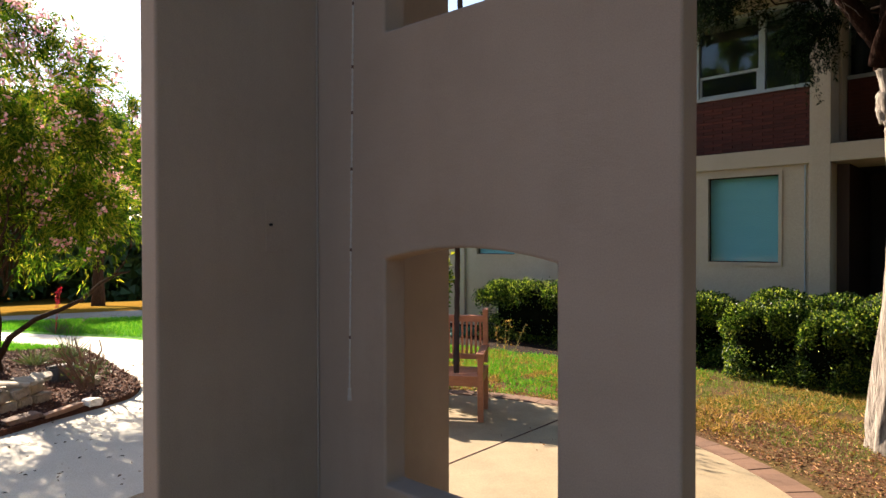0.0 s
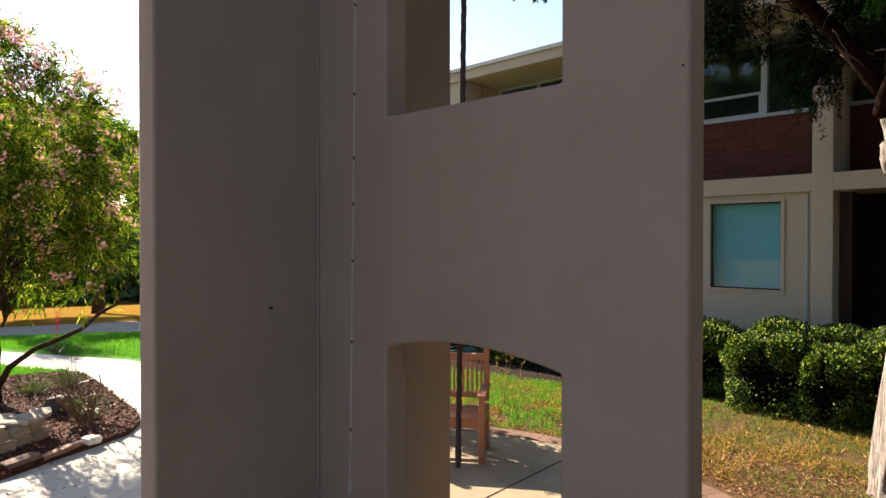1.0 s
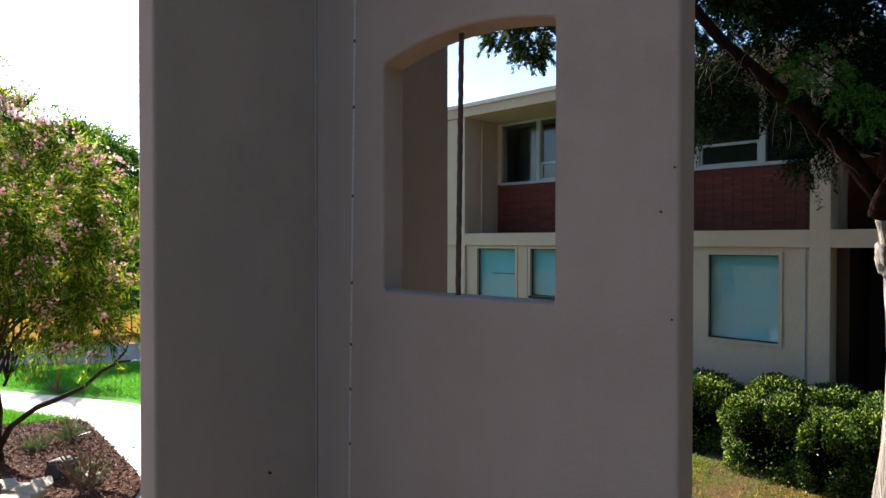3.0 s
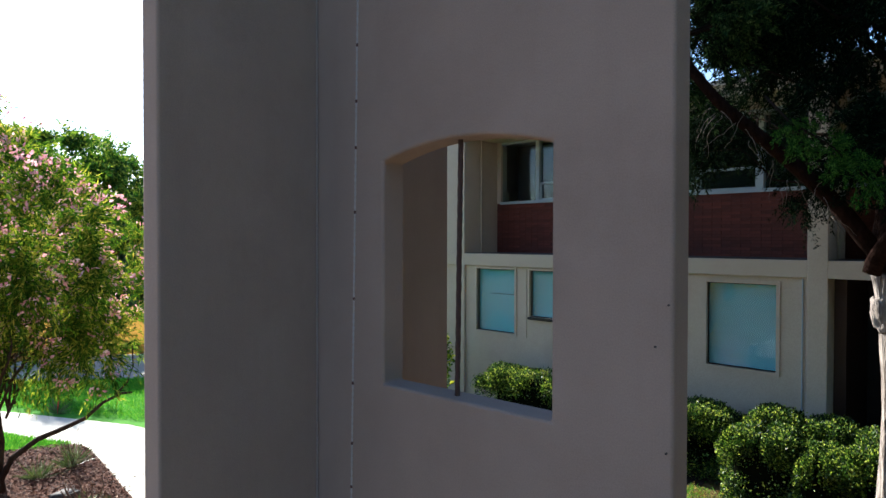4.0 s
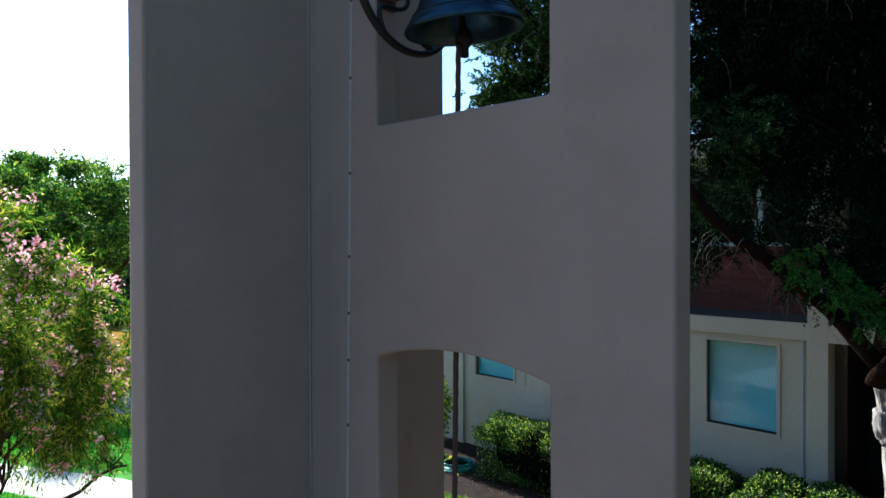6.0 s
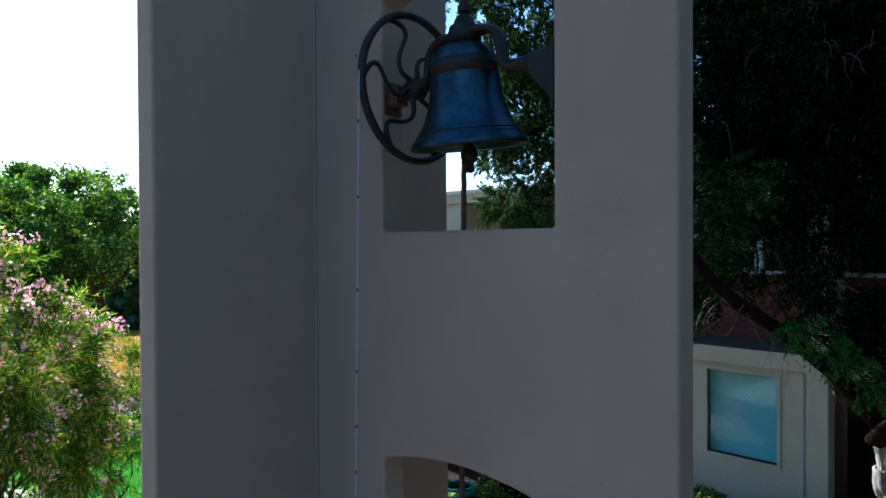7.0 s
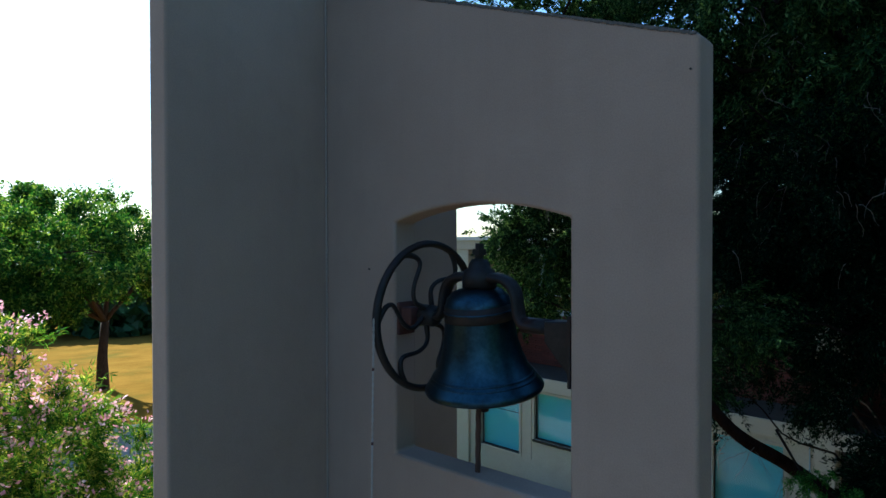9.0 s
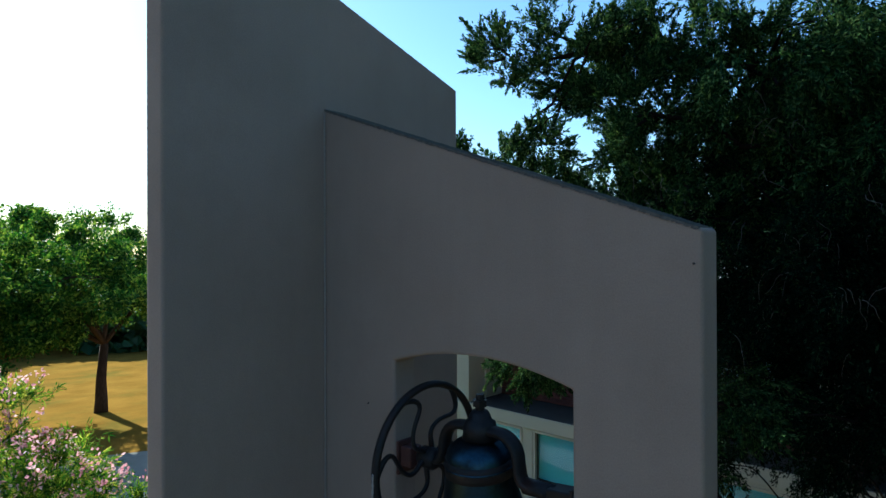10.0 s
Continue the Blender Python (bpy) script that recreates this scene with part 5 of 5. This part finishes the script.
stone("boulder", "dark grey boulder in the planting bed", -5.52, 0.62, 0.16, 0.125, 0.12, 0.095, 25, DARKROCK, 54)


def add_twiggy(bm, r_, n, h, spread):
    """Kinked bare stems rising from one foot, each with stubs of cut side shoots."""
    for i in range(n):
        a = r_.uniform(0, math.tau)
        s = r_.uniform(0.25, 1.0) * spread
        z = h * r_.uniform(0.55, 1.0)
        p = Vector((0.06 * math.cos(a), 0.06 * math.sin(a), 0))
        line = [p]
        for j in range(1, 6):
            t = j / 5
            line.append(Vector((s * t ** 0.8 * math.cos(a) + 0.018 * r_.normal(), s * t ** 0.8 * math.sin(a) + 0.018 * r_.normal(), z * t)))
        add_tube(bm, line, [0.014, 0.014, 0.012, 0.011, 0.009, 0.006], 6)
        for j in range(2):
            q = line[3].lerp(line[4], r_.uniform(0, 1))
            add_tube(bm, [q, q + Vector((0.04 * r_.normal(), 0.04 * r_.normal(), 0.07))], [0.007, 0.004], 5)


TWIGBROWN = surf("brown_twig", (0.09, 0.05, 0.03), (0.19, 0.11, 0.07), 12.0, 0.9, 60.0, 0.4, 0.003)
rp = np.random.default_rng(77)
cactus = thing("bare_shrub", "low shrub of bare brown twigs in the mulch", "shrub", at=(-4.77, 0.63, 0.08))
bm = bmesh.new()
add_twiggy(bm, rp, 15, 0.55, 0.30)
part("branch_tangle", bm, TWIGBROWN, cactus)
P = in_ball(rp, 160) * np.array([0.24, 0.24, 0.16]) + np.array([0, 0, 0.2])
tagged(new("leaves", stuff_mesh("leaves", leaves(rp, P, rp.normal(size=P.shape) + np.array([0, 0, 0.6]), 0.05, 0.016), SPIKE)), kind="stuff").parent = cactus


def spiky(label, x, y, n, L, seed):
    r_ = np.random.default_rng(seed)
    pl = thing("grass_tuft", label, "plant", "grassy plants in the bed", at=(x, y, 0.08))
    d = unit(r_.normal(size=(n, 3)) * np.array([1, 1, 0.3]) + np.array([0, 0, 0.9]))
    q = leaves(r_, np.zeros((n, 3)) + r_.normal(size=(n, 3)) * np.array([0.03, 0.03, 0]), d, L, 0.012)
    tagged(new("leaf_clump", stuff_mesh("leaf_clump", q, SPIKE)), kind="stuff").parent = pl
    return pl


tall_tuft = spiky("spiky green clump with long arching seed stems", -6.85, 1.14, 90, 0.36, 1)
for k in range(6):
    a = radians(-70 + 22 * k)
    L = 0.55 + 0.07 * (k % 3)
    part("seed_stem", tube([(0, 0, 0), (0.18 * L * math.cos(a), 0.18 * L * math.sin(a), 0.42), (0.6 * L * math.cos(a), 0.6 * L * math.sin(a), 0.60), (1.25 * L * math.cos(a), 1.25 * L * math.sin(a), 0.58)], [0.003, 0.0028, 0.002, 0.0012], 5), TWIGBROWN, tall_tuft)
spiky("small grey-green grass tuft in the mulch", -6.7, 0.70, 80, 0.28, 2)
yucca = thing("red_yucca", "red yucca with tall coral flower stalks on the grass", "plant", at=(-10.1, 1.95, 0.014))
ry_ = np.random.default_rng(4)
for k in range(3):
    e = Vector((0.05 + 0.06 * k, 0.02 * k, 0.78 + 0.06 * k))
    part("stalk", tube([(0, 0, 0), e * 0.5 + Vector((0.01, 0, 0)), e], [0.0035, 0.003, 0.002], 5), RED, yucca)
    P = np.array([list(e * ry_.uniform(0.55, 1.0)) for i in range(40)]) + ry_.normal(size=(40, 3)) * 0.010
    tagged(new("flowers", stuff_mesh("flowers", leaves(ry_, P, ry_.normal(size=P.shape), 0.026, 0.012), RED)), kind="stuff").parent = yucca
q = leaves(ry_, np.zeros((70, 3)), unit(ry_.normal(size=(70, 3)) * np.array([1, 1, 0.3]) + np.array([0, 0, 0.7])), 0.3, 0.012)
tagged(new("leaf_rosette", stuff_mesh("leaf_rosette", q, SPIKE)), kind="stuff").parent = yucca


# ---- grass, litter and mulch: too many to count ----
def inside(poly, X, Y):
    res = np.zeros(len(X), bool)
    n = len(poly)
    for i in range(n):
        (x0, y0), (x1, y1) = poly[i], poly[(i + 1) % n]
        c = ((y0 > Y) != (y1 > Y)) & (X < (x1 - x0) * (Y - y0) / (y1 - y0 + 1e-12) + x0)
        res ^= c
    return res


def scatter(seed, poly, n, hole=None):
    r_ = np.random.default_rng(seed)
    p = np.array(poly)
    X, Y = r_.uniform(p[:, 0].min(), p[:, 0].max(), n), r_.uniform(p[:, 1].min(), p[:, 1].max(), n)
    k = inside(poly, X, Y)
    if hole is not None:
        k &= ~hole(X, Y)
    return r_, X[k], Y[k]


def grass(name, label, seed, poly, n, h, w, material, z, choose=None, lean_=0.5, hole=None):
    r_, X, Y = scatter(seed, poly, n, hole)
    if choose is not None:
        k = choose(r_, X, Y)
        X, Y = X[k], Y[k]
    P = np.stack([X, Y, np.array([z + ground_z(x, y) for x, y in zip(X, Y)])], 1)
    D = np.array([0, 0, 1.0]) + r_.normal(size=P.shape) * np.array([lean_, lean_, 0.1])
    ob = new(name, stuff_mesh(name, leaves(r_, P, D, h, w, 0.5), material))
    return tagged(ob, label, "grass", kind="stuff")


def blotch(X, Y, s, seed):
    return np.array([noise.noise(Vector((x * s, y * s, seed))) for x, y in zip(X, Y)])


NEAR_LAWN = [(-4.6, 3.3), (-2.6, 2.9), (-1.7, 3.42), (-0.6, 3.75), (0.6, 3.53), (1.5, 2.98), (2.2, 2.25), (3.4, 2.2), (3.6, 6.0), (-0.2, 6.2), (-1.2, 5.9), (-2.4, 5.76), (-3.4, 5.64), (-4.6, 5.44)]
OLIVE = leafy("olive_grass_blade", [(0.0, (0.05, 0.10, 0.014)), (0.6, (0.13, 0.19, 0.028)), (1.0, (0.30, 0.31, 0.06))], 0.6, 0.4)
bare_spot = lambda X, Y: blotch(X, Y, 0.9, 21.0) + 0.5 * blotch(X, Y, 2.6, 5.0) - 0.55 * np.clip(1.15 - (np.hypot(X - CX, Y - CY) - 3.0), 0, 1) * (X > 0.2)
grass("dry_grass", "dry straw-coloured grass tufts of the patchy lawn", 1, NEAR_LAWN, 110000, 0.062, 0.0085, STRAW, 0.008, lambda r_, X, Y: (blotch(X, Y, 1.6, 3.0) + 0.8 * blotch(X, Y, 5.0, 7.0) + 0.25 * r_.normal(size=len(X)) > -0.12) & (bare_spot(X, Y) + 0.15 * r_.normal(size=len(X)) > -0.28), 1.5)
green_here = lambda r_, X, Y: blotch(X, Y, 1.6, 3.0) + 0.9 * blotch(X, Y, 4.0, 9.0) + 0.2 * r_.normal(size=len(X)) - 0.25 * (Y - 3.9) + 0.5 * np.maximum(X + 0.5, 0) - 0.15 * (X < -2.6) < 0.0
grass("green_grass", "green grass of the patchy lawn", 2, NEAR_LAWN, 95000, 0.06, 0.006, BLADE, 0.008, lambda r_, X, Y: green_here(r_, X, Y) & (X < -0.3 + 0.3 * r_.normal(size=len(X))), 0.5)
grass("olive_grass", "dull olive grass among the straw of the patchy lawn", 13, NEAR_LAWN, 60000, 0.045, 0.006, OLIVE, 0.008, lambda r_, X, Y: (blotch(X, Y, 2.2, 14.0) + 0.7 * blotch(X, Y, 6.0, 4.0) + 0.2 * r_.normal(size=len(X)) + 0.35 * (Y - 4.6) > 0.0) & (X > -0.4), 0.6)
FAR_LAWN = [(-12.4, 0.95), (-10.6, 1.78), (-8.4, 2.78), (-6.2, 3.3), (-5.4, 4.2), (-6.5, 6.0), (-10.9, 5.9), (-11.6, 5.3), (-15.6, 1.85)]
grass("lawn_grass", "bright green grass of the watered lawn", 3, FAR_LAWN, 60000, 0.07, 0.012, BLADE, 0.012, None, 0.5)
grass("strip_grass", "bright green grass strip behind the bed", 4, [(-7.8, 1.46), (-8.1, 1.47), (-9.45, 0.94), (-11.2, -0.1), (-10.4, -1.0), (-8.6, -0.2), (-8.05, 0.9)], 26000, 0.07, 0.010, BLADE, 0.036, None, 0.5)


def litter(name, label, seed, poly, n, size, material, z, category, hole=None):
    r_, X, Y = scatter(seed, poly, n, hole)
    P = np.stack([X, Y, z + r_.uniform(0, 0.012, len(X))], 1)
    D = r_.normal(size=P.shape) * np.array([1, 1, 0.25])
    ob = new(name, stuff_mesh(name, leaves(r_, P, D, size, size * 0.45, 0.6), material))
    return tagged(ob, label, category, kind="stuff")


litter("fallen_leaves", "dry brown leaf litter under the juniper", 5, NEAR_LAWN, 56000, 0.026, LITTER, 0.02, "leaf litter", lambda X, Y: (np.hypot(X - CX, Y - CY) + 0.35 * np.sin(X * 5) * np.sin(Y * 4 + 1) + 0.25 * np.sin(X * 17 + Y * 11) > 3.75 + 0.45 * np.clip(X, 0, 1.2)))
litter("wood_chips", "red-brown bark chips covering the bed", 6, BED, 44000, 0.034, CHIP, 0.082, "mulch")
litter("fallen_leaves", "scattered dark fallen leaves on the pale concrete", 7, [(-3.85, -0.9), (-3.95, 0.6), (-4.5, 1.25), (-6, 1.45), (-7, 2.4), (-3, 2.4), (-1.6, 0.3), (-1.3, -1.6), (-2.6, -2.2)], 1500, 0.028, CHIP_DARK, 0.03, "leaf litter")
litter("fallen_leaves", "few dry leaves on the plaza beside the bench", 9, [(-1.6, 1.6), (-0.2, 1.4), (0.2, 3.0), (-1.6, 3.0)], 45, 0.022, LITTER, 0.034, "leaf litter")

litter("fallen_leaves", "dry brown leaves on the bare soil by the hedge", 12, [(-5.0, 6.0), (-2.8, 6.06), (-1.2, 6.1), (-1.2, 6.4), (-5.0, 7.2)], 700, 0.03, LITTER, 0.016, "leaf litter")

# ---- bricks of the plaza's border and of the spandrels ----
N_B = 178
a0 = math.tau / N_B
bm = bmesh.new()
r0, r1, da = PLAZA_R + 0.003, PLAZA_R + 0.195, a0 * 0.49
for z in (-0.04, 0.034):
    for r, a in ((r0, -da), (r1, -da), (r1, da), (r0, da)):
        bm.verts.new((r * math.cos(a), r * math.sin(a), z))
bm.verts.ensure_lookup_table()
v = bm.verts
for f in ((3, 2, 1, 0), (4, 5, 6, 7), (0, 1, 5, 4), (1, 2, 6, 5), (2, 3, 7, 6), (3, 0, 4, 7)):
    bm.faces.new([v[i] for i in f])
border_mesh = mesh_of("paver", bm, PAVER)
ring = [(r * math.cos(radians(a)), r * math.sin(radians(a))) for r, rng_ in ((PLAZA_R + 0.001, range(-31, 130, 3)), (PLAZA_R + 0.197, range(128, -32, -3))) for a in rng_]
border = part("brick_border", slab(ring, -0.04, 0.024), MORTAR)
border.location = (CX, CY, 0)
tagged(border, "ring of red-brown bricks round the plaza", "pavement", kind="structure")
rb = random.Random(3)
for k in range(N_B):
    if not -30 < (math.degrees(k * a0) + 180) % 360 - 180 < 128:
        continue
    ob = new("brick", border_mesh)
    ob.parent = border
    ob.matrix_basis = pose(0, 0, rb.uniform(-0.003, 0.003), 0, 0, math.degrees(k * a0))

COURSE, BW = 0.0517, 0.295


def brick_mesh(w):
    bm = bmesh.new()
    add_box(bm, -w / 2 + 0.004, w / 2 - 0.004, -0.012, 0.06, 0.0035, COURSE - 0.0035)
    return mesh_of("brick", bm, BRICK)


whole, half = brick_mesh(BW), brick_mesh(BW / 2)
rest_v = []
for x0, x1 in ((-6.0, 0.02), (0.26, 5.85)):
    for row in range(20):
        z = FLOOR_T + 0.002 + row * COURSE
        x = x0 + 0.002
        first = True
        while x < x1 - 0.03:
            w = BW / 2 if (first and row % 2) else BW
            if x + w > x1:
                w = BW / 2
                if x + w > x1 + 0.01:
                    break
            first = False
            c = x + w / 2
            y = RY + 0.008 - FY + rb.uniform(-0.003, 0.003)
            if (-6.0 <= c < -4.4 or -1.75 <= c < 0.02):
                ob = new("brick", whole if w == BW else half)
                ob.parent = house
                ob.location = (c, y, z)
            else:
                rest_v.append((c, y, z, w))
            x += w
verts, faces = [], []
for c, y, z, w in rest_v:
    b = len(verts)
    for dz in (0.0035, COURSE - 0.0035):
        for dx, dy in ((-w / 2 + 0.004, -0.012), (w / 2 - 0.004, -0.012), (w / 2 - 0.004, 0.06), (-w / 2 + 0.004, 0.06)):
            verts.append((c + dx, y + dy, z + dz))
    faces += [tuple(b + i for i in f) for f in ((3, 2, 1, 0), (4, 5, 6, 7), (0, 1, 5, 4), (1, 2, 6, 5), (2, 3, 7, 6), (3, 0, 4, 7))]
me = bpy.data.meshes.new("brickwork")
me.from_pydata(verts, [], faces)
me.materials.append(BRICK)
ob = new("brickwork", me)
ob.parent = house
tagged(ob, kind="stuff")
